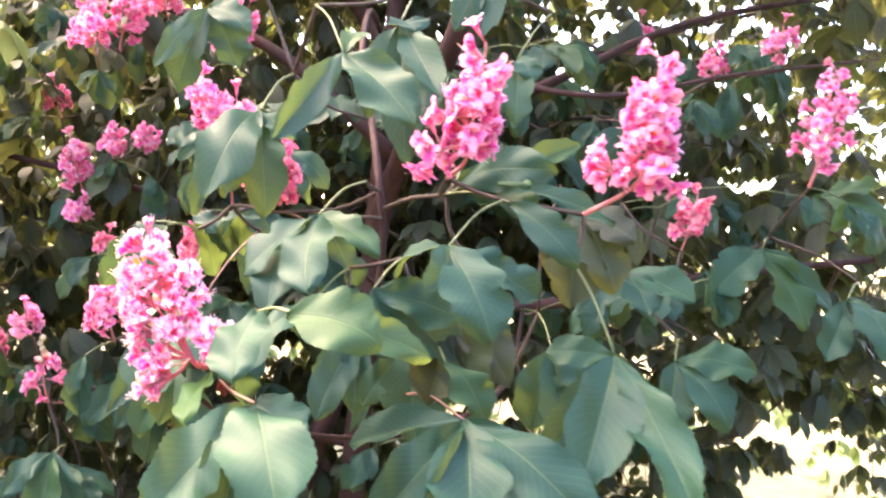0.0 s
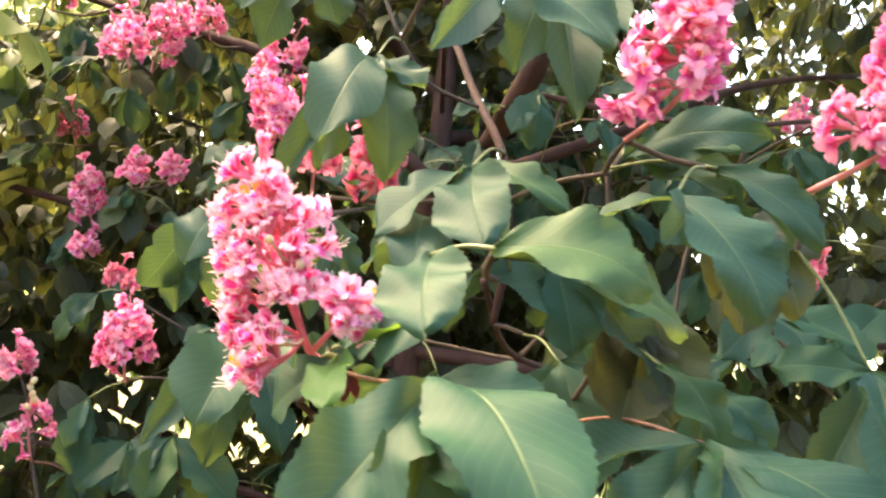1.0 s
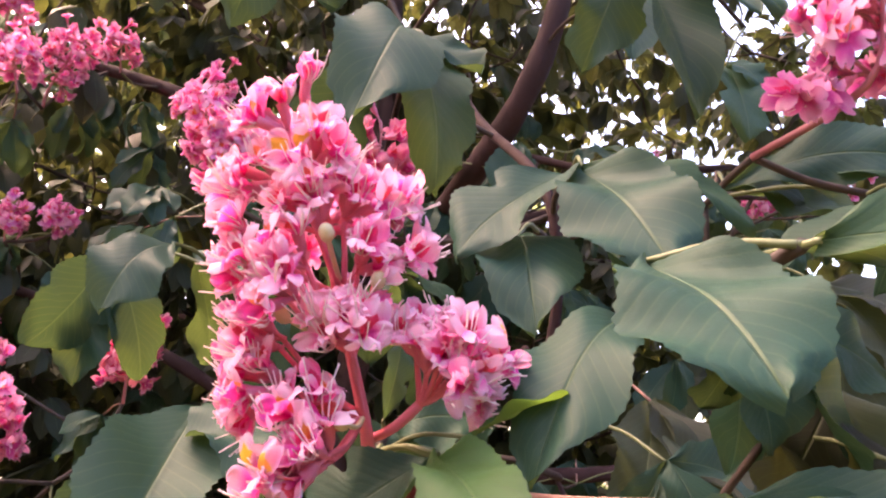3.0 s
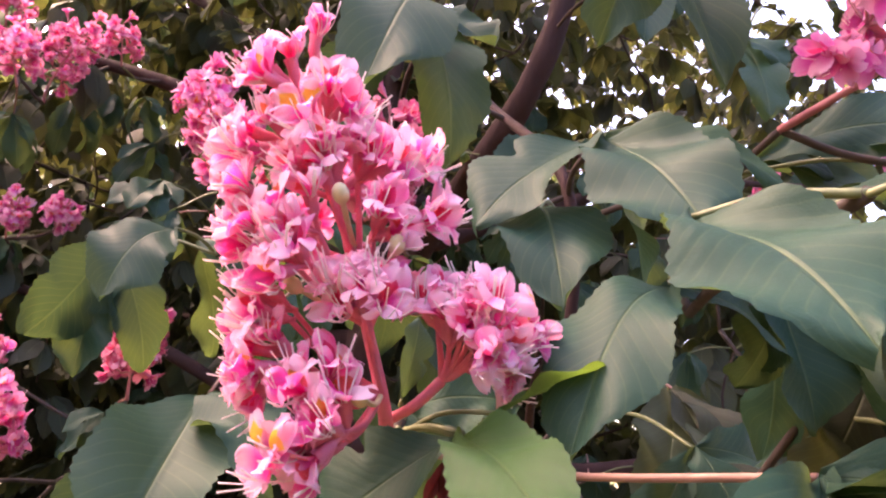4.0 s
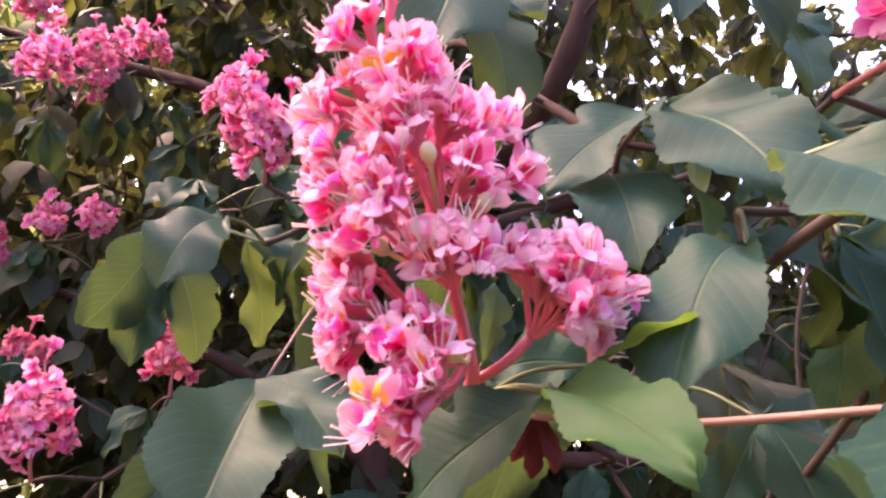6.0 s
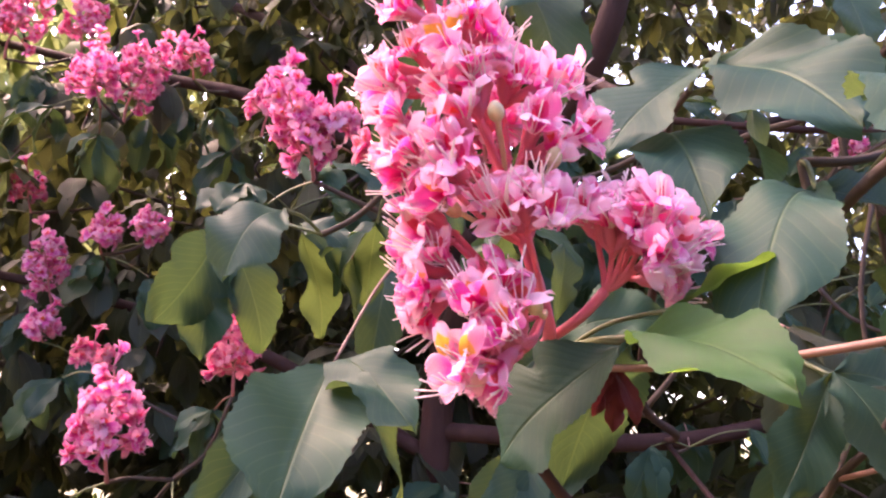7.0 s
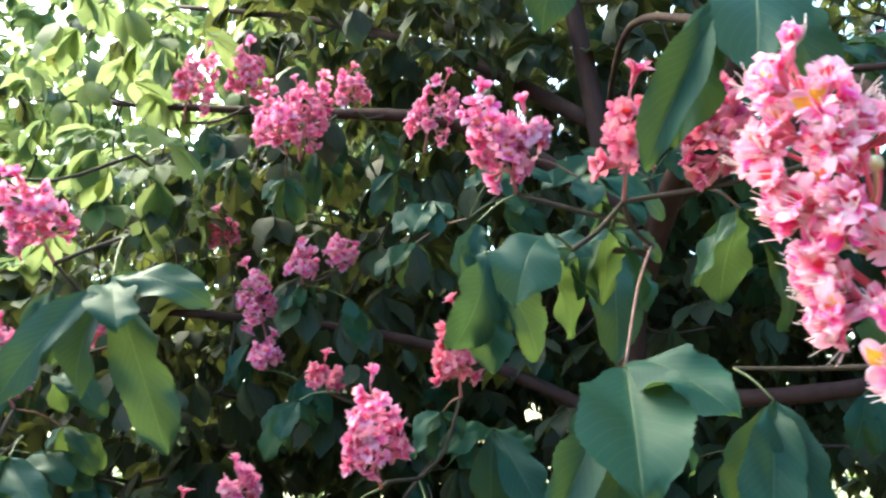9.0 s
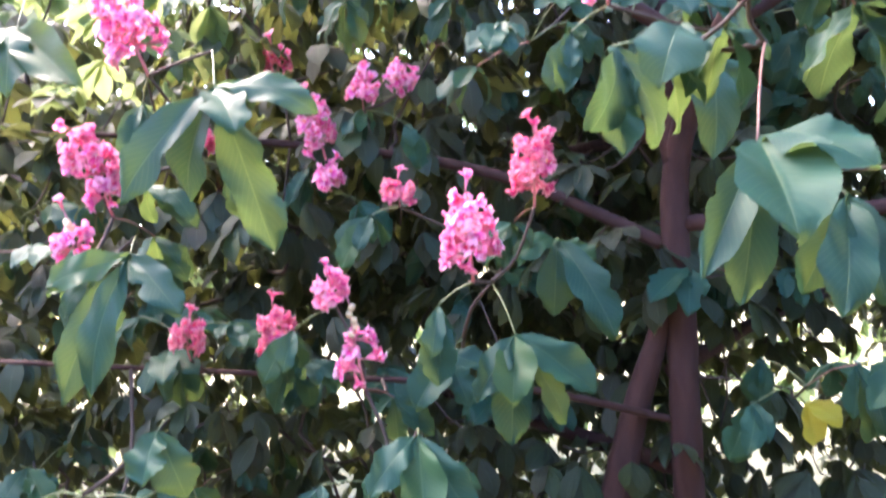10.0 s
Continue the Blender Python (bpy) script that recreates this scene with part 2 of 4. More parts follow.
def leaflet_shape(shape, rows, cols, arch, fold, wave, seed, m=None, width=LEAFLET_WIDTH, teeth=0.030, bites=0):
    """One toothed, keeled leaflet, 1 long along y, stalk end at the origin."""
    rnd = random.Random(seed)
    ph, ph2 = rnd.uniform(0, 6), rnd.uniform(0, 6)
    bite = [(rnd.uniform(0.45, 0.9), rnd.choice((-1, 1)), rnd.uniform(0.15, 0.3)) for _ in range(bites)]
    pts, uvs = [], []
    for i in range(rows + 1):
        v = i / rows
        vv = min(max(v, 0.004), 0.999)
        half = 0.5 * width * (vv / 0.60) ** 0.95 * ((1 - vv) / 0.40) ** 0.62
        if v > 0.9:
            half *= 0.82
        row, uvrow = [], []
        for j in range(-cols, cols + 1):
            s = j / cols
            edge = 1.0
            if teeth and abs(j) == cols:
                edge += teeth * (1 if i % 2 else -0.6) * rnd.uniform(0.4, 1.5) + 0.03 * math.sin(9 * v + ph + s)
            edge += s * s * (0.05 * math.sin(8 * v + ph + 1.3 * s) + 0.035 * math.sin(19 * v + ph2 - 2 * s))
            for bv, bs, depth in bite:
                if bs * s > 0:
                    edge *= 1 - depth * math.exp(-((v - bv) / 0.05) ** 2)
            x = s * half * edge
            y = v + 0.10 * abs(s) * half * 2 * (0.5 - v)
            z = arch * 4 * v * (1 - v) + fold * abs(x) + wave * abs(s) * math.sin(14 * v + ph + 2 * s) - 0.10 * abs(arch) * s * s
            z += 0.0085 * math.sin((v - 0.25 * abs(s)) * 60) * abs(s) * (1 - abs(s)) * (1 if rows > 20 else 0)
            z += 0.02 * math.sin(5 * v + ph2 + s * 2.5)
            row.append((x, y, z))
            uvrow.append((0.5 + 0.5 * s, v))
        pts.append(row)
        uvs.append(uvrow)
    if m is not None:
        pts = [[m @ Vector(p) for p in row] for row in pts]
    shape.grid(pts, uvs)


def make_leaflets(rows, cols, count, **more):
    out = []
    for k in range(count):
        s = Shape()
        rnd = random.Random(70 + k)
        leaflet_shape(s, rows, cols, rnd.uniform(0.02, 0.17), rnd.uniform(0.08, 0.5), rnd.uniform(0.02, 0.06), 40 + k, bites=(k % 3) * 2, **more)
        out.append(s.mesh("leaflet", LEAF))
    return out


FINE_LEAFLETS = make_leaflets(46, 6, 9)
MID_LEAFLETS = make_leaflets(16, 3, 6, teeth=0.06)
LEAF_LABELS = ("green palmate horse chestnut leaf with toothed drooping leaflets",
               "dark green palmate chestnut leaf hanging from its stalk",
               "grey-green chestnut leaf with sky sheen on ribbed leaflets")

RECOLOUR_LABELS = {"leaf_lit": "chestnut leaf below the blossoms, coloured bright green as if light shone through",
               "leaf_shade": "chestnut leaf hanging in the shade, that shade put into its brown-green colour",
               "leaf_crimson": "crimson unfolding young chestnut leaf on a twig",
               "leaf_yellowed": "yellowed chestnut leaf hanging low in the crown"}


def leaf(stem, node, tips, red=False, stalk_r=0.0012, meshes=None, bow=0.07, recolour=None):
    """A palmate leaf: its stalk from stem to node, and leaflets given as (tip, width, roll or margin point, mesh number)."""
    if meshes is None:
        meshes = FINE_LEAFLETS
        ANCHORS.append(Vector(stem))
    thing = new("palmate_leaf")
    thing.location = stem
    tagged(thing, RECOLOUR_LABELS[recolour.name] if recolour else LEAF_LABELS[len(tips) % 3], "leaf", "horse chestnut leaves")
    origin = Vector(stem)
    a, b = Vector((0, 0, 0)), Vector(node) - origin
    mid = 0.5 * (a + b) + Vector((0, 0, bow * (b - a).length))
    s = Shape()
    s.tube(curve_points([a, mid, b], 5), [stalk_r * (1.25 - 0.03 * i) for i in range(11)], 6)
    part("petiole", s, PETIOLE_RED if red else PETIOLE, thing)
    for tip, width, roll, which in tips:
        axis = Vector(tip) - Vector(node)
        length = axis.length
        up = Vector((0.05, -0.62, 0.78))
        if isinstance(roll, tuple):
            # the blade lies in the plane of its rib and a point of its margin
            flat = axis.cross(Vector(roll) - Vector(node))
            up = flat if flat.dot(up) > 0 else -flat
        else:
            up.rotate(Matrix.Rotation(radians(roll), 3, axis.normalized()))
        m = frame_from(b, axis, up)
        ob = part("leaflet", meshes[which % len(meshes)], LEAF, thing)
        if recolour:
            ob.material_slots[0].link = "OBJECT"
            ob.material_slots[0].material = recolour
        ob.matrix_local = m @ Matrix.Diagonal((width / LEAFLET_WIDTH, length, 0.5 * (length + width / LEAFLET_WIDTH), 1))
    return thing


# ---------- flowers ----------
def petal(shape, m, length, width, curl, ruffle, marked, seed, rows=5, cols=4):
    """A clawed petal: narrow below, broad, blunt and crumpled above."""
    rnd = random.Random(seed)
    ph, ph2, ph3 = rnd.uniform(0, 6), rnd.uniform(0, 6), rnd.uniform(0, 6)
    notch, tuck = rnd.uniform(0.0, 0.10), rnd.uniform(-0.1, 0.25)
    pts, uvs = [], []
    for i in range(rows + 1):
        v = math.sin(0.5 * math.pi * i / rows) ** 0.8
        half = width * (0.22 + 0.78 * (1 / (1 + math.exp(-11 * (v - 0.42)))))
        if v > 0.68:
            half *= math.sqrt(1 - 0.88 * ((v - 0.68) / 0.32) ** 2)
        row, uvrow = [], []
        for j in range(cols + 1):
            s = 2 * j / cols - 1
            x = s * half * (1 + 0.10 * math.sin(5 * v + ph3))
            y = length * (v - (0.04 * s * s + notch * (1 - abs(s))) * v ** 3)
            z = curl * length * (v ** 2.6) - 0.16 * length * math.sin(math.pi * v) + 0.30 * half * s * s
            z += ruffle * v ** 1.5 * (math.sin(4.4 * s + ph + 3 * v) + 0.6 * math.sin(8.0 * s + ph2 - 5 * v))
            if rows > 8:
                # frilled margin and a lengthwise fold
                z += 0.030 * v ** 4 * math.sin(13 * s + ph3) + tuck * half * abs(s) * v
                y += 0.022 * length * v ** 6 * math.sin(17 * s + ph)
            row.append(m @ Vector((x, y, z)))
            uvrow.append((0.02 + 0.96 * (0.5 + 0.5 * s) + 2 * marked, v))
        pts.append(row)
        uvs.append(uvrow)
    shape.grid(pts, uvs)


def flower_meshes(seed, fine, material=None, kind=""):
    """Petals, calyx and stamens of one flower, about 1 long, opening along y, standing up along z."""
    rnd = random.Random(seed)
    petals, calyx, stamens = Shape(), Shape(), Shape()
    opening = rnd.uniform(0.1, 0.6)
    for k, (turn, marked) in enumerate(((-28, True), (28, True), (-104, False), (104, False), (180, False))):
        if k >= 4 and rnd.random() < (0.15 if fine else 0.4):
            continue
        around = Matrix.Rotation(radians(turn + rnd.uniform(-14, 14)), 4, "Y")
        if fine:
            # claws stay in the tube, the limbs stand forward and flare at their crumpled ends
            lift = rnd.uniform(4, 30) + (rnd.uniform(22, 38) if kind == "eye" and marked else 0) - (8 if kind == "bell" else 0)
            m = Matrix.Translation((0, 0.30, 0)) @ around @ Matrix.Translation((0, 0, 0.06)) @ Matrix.Rotation(radians(lift), 4, "X")
            flare = rnd.uniform(0.0, 0.12) if kind == "bell" else rnd.uniform(0.0, 0.45)
            broad = rnd.uniform(0.24, 0.30) if kind else rnd.uniform(0.20, 0.30)
            petal(petals, m, rnd.uniform(0.52, 0.78), broad, flare, rnd.uniform(0.05, 0.10), marked * (2 if kind == "eye" else 1), seed * 9 + k, 12, 10)
            continue
        lift = Matrix.Rotation(radians(opening * rnd.uniform(15, 70)), 4, "X")
        m = Matrix.Translation((0, 0.36, 0)) @ around @ Matrix.Translation((0, 0, 0.07)) @ lift
        petal(petals, m, rnd.uniform(0.52, 0.80), rnd.uniform(0.24, 0.36), rnd.uniform(0.0, 0.8), rnd.uniform(0.05, 0.11), marked * 1, seed * 9 + k)
    calyx.tube([(0, -0.14, 0), (0, 0.0, 0), (0, 0.12, 0), (0, 0.30, 0), (0, 0.46, 0.01)], [0.035, 0.06, 0.11, 0.115, 0.14], 9 if fine else 5, closed=False)
    for k in range(6 if fine else 2):
        a = rnd.uniform(0, 2 * math.pi)
        reach = rnd.uniform(0.85, 1.22) if fine else rnd.uniform(0.8, 1.2)
        wide = 0.30 if fine else 0.26
        tip = (wide * math.cos(a), reach, -0.10 + 0.24 * math.sin(a))
        mid = (0.14 * math.cos(a), 0.66, -0.22 + 0.08 * math.sin(a))
        pts = curve_points([(0, 0.3, 0), mid, tip], 4)
        stamens.tube(pts, [0.013 if fine else 0.011] * len(pts), 4 if fine else 3)
        stamens.ball(tip, (0, 1, 0.4), 0.05, 0.02, 4, 2)
    if fine:
        return petals.mesh("flower", PETAL), calyx.mesh("calyx", CALYX), stamens.mesh("stamen_tuft", STAMEN)
    slots = [0] * len(petals.f) + [1] * len(calyx.f) + [2] * len(stamens.f)
    for other in (calyx, stamens):
        n = len(petals.v)
        petals.v += other.v
        petals.uv += other.uv
        petals.f += [tuple(i + n for i in f) for f in other.f]
    me = petals.mesh("flower", material)
    me.materials.append(CALYX)
    me.materials.append(STAMEN)
    me.polygons.foreach_set("material_index", slots)
    return me, None, None


FINE_FLOWERS = [flower_meshes(200 + k, True) for k in range(12)]
EYE_FLOWERS = [flower_meshes(230 + k, True, kind="eye") for k in range(3)]
BELL_FLOWERS = [flower_meshes(240 + k, True, kind="bell") for k in range(2)]
MID_FLOWERS = [flower_meshes(300 + k, False, PETAL) for k in range(7)]
FAR_FLOWERS = [flower_meshes(300 + k, False, PETAL_FAR) for k in range(7)]
RED_FLOWERS = [flower_meshes(300 + k, False, PETAL_RED) for k in range(7)]
PANICLE_LABELS = {"pink": "upright pink horse chestnut flower panicle with yellow-eyed blossoms",
                  "red": "deep red flower panicle past its bloom among leaves",
                  "young": "half-open pink flower panicle with pale buds at its tip"}


def panicle(base, foot, tip, radius, count, seed, look_="pink", fine=False, lobes=(), size=0.0215, slim=0.0, buds=(), cymes=(), lobe=None):
    """A flower panicle. foot: where its stalk leaves the shoot; base to tip: its flowering length; lobes: (share up, direction, reach, flowers);
    cymes: (share up, fork, direction, flowers, spread, kind) of a panicle seen from close by."""
    rnd = random.Random(seed)
    if Vector(base).y > 0.9:
        foot = Vector(base) + 0.55 * (Vector(foot) - Vector(base))
    thing = new("flower_panicle")
    thing.location = foot
    FEET.append(Vector(foot))
    ANCHORS.append(Vector(foot))
    BLOSSOMS.append(0.5 * (Vector(base) + Vector(tip)))
    tagged(thing, PANICLE_LABELS[look_], "flower cluster", "flower panicles")
    o = Vector(foot)
    base, tip = Vector(base) - o, Vector(tip) - o
    axis = tip - base
    length = axis.length
    up = axis.normalized()
    side = up.cross(Vector((0, 1, 0))).normalized()
    front = side.cross(up)
    stem = Shape()
    line = curve_points([(0, 0, 0), base, base + 0.55 * axis + 0.02 * length * side, tip], 5)
    stem.tube(line, [0.0034 * (1 - 0.72 * i / (len(line) - 1)) * (length / 0.16) ** 0.5 for i in range(len(line))], 7)
    spots = []

    def cyme(h, out, reach, n, droop=0.0):
        root = base + h * axis
        knee = root + 0.55 * reach * out + up * (0.02 * reach - droop * reach)
        stem.tube(curve_points([root, 0.5 * (root + knee) + 0.10 * reach * up, knee], 3), [0.0014] * 7, 5)
        for k in range(n):
            spread = Vector((rnd.gauss(0, 1), rnd.gauss(0, 1), rnd.gauss(0, 1)))
            d = (out + 0.5 * spread + 0.1 * up).normalized()
            mouth = knee + d * max(0.2 * reach, reach * rnd.uniform(0.25, 0.48))
            stem.tube([knee, 0.5 * (knee + mouth) - 0.02 * reach * up, mouth], [0.0009] * 3, 4)
            spots.append((mouth, d, ""))

    if lobe:
        # one stout side branch carries the lowest cymes
        line = curve_points([0.4 * base, 0.5 * (base + Vector(lobe) - o) - 0.006 * up, Vector(lobe) - o], 4)
        stem.tube(line, [0.0019] * len(line), 7)
    for h, fork, out, n, spread, kind in cymes:
        # a stout side stalk that forks, with trumpet flowers close together on short stalks
        root, knee, out = base + h * axis, Vector(fork) - o, Vector(out).normalized()
        if h < 0:
            root = Vector(lobe) - o
        sag = 0.10 * (knee - root).length * up
        line = curve_points([root, 0.5 * (root + knee) - sag, knee], 4)
        stem.tube(line, [0.0012 - 0.00003 * i for i in range(len(line))], 6)
        across = out.cross(up).normalized()
        over = across.cross(out)
        for k in range(n):
            a = 2.399 * k + rnd.uniform(-0.3, 0.3)
            wide = spread * math.sqrt((k + 0.6) / max(1, n)) * 1.5 * rnd.uniform(0.8, 1.15)
            d = (out + wide * (math.cos(a) * across + math.sin(a) * over)).normalized()
            mouth = knee + d * rnd.uniform(0.001, 0.0055)
            pedicel = curve_points([knee - 0.002 * out, 0.5 * (knee + mouth) - 0.0006 * up, mouth + 0.001 * d], 2)
            stem.tube(pedicel, [0.0008] * len(pedicel), 5)
            spots.append((mouth, d, kind))

    if lobes:
        for h, direction, reach, n in lobes:
            cyme(h, Vector(direction).normalized(), reach, n)
    n_cymes = 0 if fine else max(7, int(count * 0.5))
    for k in range(n_cymes):
        h = (k + 0.5) / n_cymes * 0.97
        a = 2.4 * k + rnd.uniform(-0.4, 0.4)
        out = math.cos(a) * side + math.sin(a) * front
        reach = radius * (1 - 0.62 * h ** 1.6) * rnd.uniform(0.8, 1.12)
        if slim and h > slim:
            reach *= 0.35
            root = base + h * axis
            b = Shape()
            b.tube([root, root + out * reach * 0.8], [0.0010] * 2, 4)
            b.ball(root + out * reach, out + up, 0.014, 0.0058, 7, 4)
            part("bud", b, BUD, thing, "pale cream unopened flower bud")
            continue
        cyme(h, out, reach, 4 if h < 0.7 else 2)
    if not fine:
        cyme(0.98, (up + 0.2 * side).normalized(), 0.018, 1)
    part("stalk", stem, STALK if fine else STALK_DULL, thing)
    pool = FINE_FLOWERS if fine else RED_FLOWERS if look_ == "red" else FAR_FLOWERS if foot[1] > 0.78 else MID_FLOWERS
    for k, (mouth, d, kind) in enumerate(spots):
        choice = EYE_FLOWERS if kind == "eye" else BELL_FLOWERS if kind == "bell" else pool
        petals, calyx, stamens = choice[rnd.randrange(len(choice))]
        facing = up + (0.12 if kind else 0.35) * Vector((rnd.gauss(0, 1), rnd.gauss(0, 1), rnd.gauss(0, 1)))
        s = size * rnd.uniform(0.86, 1.12)
        m = frame_from(mouth, d, facing) @ Matrix.Diagonal((s, s, s, 1))
        ob = part("flower", petals, PETAL, thing)
        ob.matrix_local = m
        if calyx:
            part("calyx", calyx, CALYX, ob)
            part("stamen_tuft", stamens, STAMEN, ob)
    for spot in buds:
        c = Vector(spot) - o
        h = max(0.0, min(1.0, (c - base).dot(up) / length - 0.10))
        root = base + h * axis
        b = Shape()
        b.tube(curve_points([root, 0.6 * root + 0.4 * c - 0.003 * up, c], 3), [0.0010] * 7, 5)
        b.ball(c, c - root + 0.02 * up, 0.0075, 0.0028, 8, 6)
        part("bud", b, BUD, thing, "pale cream unopened flower bud")
    return thing


# ---------- blossoms and leaves at the edge of the crown ----------
GREAT_CYMES = (
    (0.68, (-0.262, 0.689, 1.583), (0.03, -0.46, 0.89), 1, 0.00, "bell"),
    (0.68, (-0.264, 0.687, 1.573), (-0.72, -0.44, 0.54), 3, 0.45, ""),
    (0.68, (-0.266, 0.682, 1.572), (-0.87, -0.50, -0.04), 1, 0.00, "eye"),
    (0.51, (-0.253, 0.687, 1.563), (0.15, -0.65, 0.75), 3, 0.50, ""),
    (0.51, (-0.252, 0.681, 1.559), (-0.62, -0.78, -0.07), 1, 0.00, "eye"),
    (0.51, (-0.263, 0.689, 1.555), (-0.95, -0.28, 0.12), 3, 0.50, ""),
    (0.51, (-0.268, 0.691, 1.548), (-1.00, -0.04, -0.08), 2, 0.45, ""),
    (0.34, (-0.251, 0.683, 1.544), (-0.53, -0.85, 0.02), 2, 0.55, ""),
    (0.34, (-0.247, 0.684, 1.538), (-0.06, -0.71, 0.70), 2, 0.40, ""),
    (0.34, (-0.239, 0.689, 1.546), (0.42, -0.65, 0.63), 4, 0.50, ""),
    (0.34, (-0.229, 0.693, 1.552), (0.82, -0.46, 0.34), 2, 0.40, ""),
    (0.34, (-0.264, 0.691, 1.531), (-0.99, -0.13, 0.05), 3, 0.50, ""),
    (0.17, (-0.249, 0.682, 1.524), (-0.69, -0.65, 0.32), 3, 0.55, ""),
    (0.17, (-0.231, 0.686, 1.526), (0.24, -0.80, 0.54), 3, 0.50, ""),
    (0.17, (-0.224, 0.689, 1.533), (0.83, -0.54, 0.14), 2, 0.40, ""),
    (0.17, (-0.250, 0.683, 1.513), (-0.78, -0.63, 0.03), 4, 0.50, ""),
    (0.17, (-0.260, 0.687, 1.518), (-0.98, -0.13, -0.11), 2, 0.45, ""),
    (0.00, (-0.229, 0.686, 1.500), (-0.55, -0.67, 0.50), 3, 0.50, ""),
    (0.00, (-0.230, 0.682, 1.499), (0.03, -0.83, 0.55), 4, 0.50, ""),
    (0.00, (-0.253, 0.693, 1.500), (-0.98, -0.12, 0.16), 3, 0.50, ""),
    (0.00, (-0.253, 0.691, 1.496), (-0.96, -0.03, -0.29), 2, 0.40, ""),
    (0.00, (-0.249, 0.691, 1.484), (-0.96, -0.27, 0.07), 3, 0.50, ""),
    (0.00, (-0.251, 0.693, 1.481), (-0.93, -0.07, -0.35), 3, 0.45, ""),
    (0.00, (-0.229, 0.684, 1.462), (-0.62, -0.56, 0.55), 4, 0.50, ""),
    (0.00, (-0.231, 0.679, 1.462), (-0.71, -0.67, -0.23), 3, 0.50, ""),
    (0.00, (-0.232, 0.682, 1.458), (-0.89, -0.23, -0.39), 3, 0.45, ""),
    (0.00, (-0.241, 0.677, 1.454), (-0.84, -0.49, -0.25), 1, 0.00, "eye"),
    (-1.00, (-0.201, 0.685, 1.494), (-0.06, -0.62, 0.78), 5, 0.50, ""),
    (-1.00, (-0.195, 0.686, 1.496), (0.41, -0.69, 0.60), 4, 0.50, ""),
    (-1.00, (-0.193, 0.686, 1.491), (0.78, -0.60, 0.17), 3, 0.45, ""),
    (-1.00, (-0.183, 0.687, 1.503), (0.62, -0.78, -0.02), 1, 0.00, "eye"),
    (-1.00, (-0.205, 0.688, 1.500), (-0.33, -0.80, 0.50), 2, 0.50, ""),
    (-1.00, (-0.198, 0.681, 1.498), (0.15, -0.96, 0.22), 3, 0.55, ""),
    (-1.00, (-0.192, 0.683, 1.497), (0.65, -0.74, -0.16), 3, 0.45, ""),
    (-1.00, (-0.194, 0.691, 1.489), (0.89, -0.41, -0.20), 1, 0.20, "bell"),
    (0.00, (-0.252, 0.688, 1.481), (-0.86, -0.41, -0.28), 1, 0.00, "eye"),
    (0.00, (-0.237, 0.685, 1.471), (-0.54, -0.52, 0.66), 3, 0.50, ""),
    (0.51, (-0.257, 0.697, 1.570), (-0.46, 0.69, 0.56), 3, 0.50, ""),
    (0.34, (-0.246, 0.699, 1.544), (0.44, 0.57, 0.69), 3, 0.50, ""),
    (0.17, (-0.250, 0.701, 1.530), (-0.42, 0.82, 0.39), 3, 0.50, ""),
    (0.00, (-0.233, 0.701, 1.511), (0.53, 0.50, 0.68), 3, 0.50, ""),
)
panicle((-0.219, 0.702, 1.478), (-0.212, 0.735, 1.465), (-0.263, 0.688, 1.600), 0.018, 9, 11, "pink", fine=True, size=0.0188, lobe=(-0.201, 0.692, 1.484), cymes=GREAT_CYMES, buds=((-0.244, 0.668, 1.533), (-0.254, 0.690, 1.507), (-0.228, 0.676, 1.473), (-0.224, 0.672, 1.521)))
panicle((-0.563, 1.348, 1.418), (-0.563, 1.384, 1.368), (-0.564, 1.330, 1.506), 0.023, 34, 21, "pink")
panicle((-0.374, 1.265, 1.762), (-0.362, 1.300, 1.715), (-0.407, 1.236, 1.834), 0.017, 28, 22, "pink")
panicle((-0.350, 1.255, 1.793), (-0.348, 1.286, 1.768), (-0.350, 1.250, 1.812), 0.011, 8, 47, "pink")
panicle((-0.464, 1.485, 1.534), (-0.465, 1.517, 1.483), (-0.460, 1.479, 1.621), 0.019, 30, 23, "red")
panicle((-0.867, 1.826, 1.696), (-0.861, 1.862, 1.644), (-0.885, 1.806, 1.786), 0.022, 26, 24, "pink")
panicle((-0.769, 1.758, 1.769), (-0.772, 1.791, 1.735), (-0.758, 1.751, 1.809), 0.012, 14, 25, "pink")
panicle((-0.698, 1.760, 1.794), (-0.703, 1.791, 1.765), (-0.685, 1.755, 1.821), 0.014, 14, 26, "pink")
panicle((-1.027, 1.802, 2.159), (-1.044, 1.837, 2.103), (-0.979, 1.786, 2.259), 0.028, 26, 27, "pink")
panicle((-0.907, 1.826, 2.192), (-0.911, 1.862, 2.143), (-0.895, 1.811, 2.275), 0.028, 24, 28, "pink")
panicle((-0.770, 1.757, 2.033), (-0.786, 1.794, 1.973), (-0.724, 1.739, 2.146), 0.027, 26, 29, "pink")
panicle((-0.811, 1.700, 2.044), (-0.810, 1.735, 2.002), (-0.814, 1.688, 2.106), 0.017, 16, 30, "pink")
panicle((-1.025, 1.352, 1.742), (-1.015, 1.389, 1.692), (-1.053, 1.333, 1.826), 0.029, 32, 31, "pink")
panicle((-1.154, 1.449, 1.607), (-1.148, 1.483, 1.571), (-1.171, 1.439, 1.653), 0.018, 20, 32, "pink")
panicle((-1.131, 1.459, 1.551), (-1.128, 1.491, 1.503), (-1.139, 1.453, 1.633), 0.011, 24, 33, "pink")
panicle((-1.158, 1.413, 1.470), (-1.155, 1.444, 1.434), (-1.166, 1.409, 1.516), 0.011, 18, 34, "young", slim=0.5)
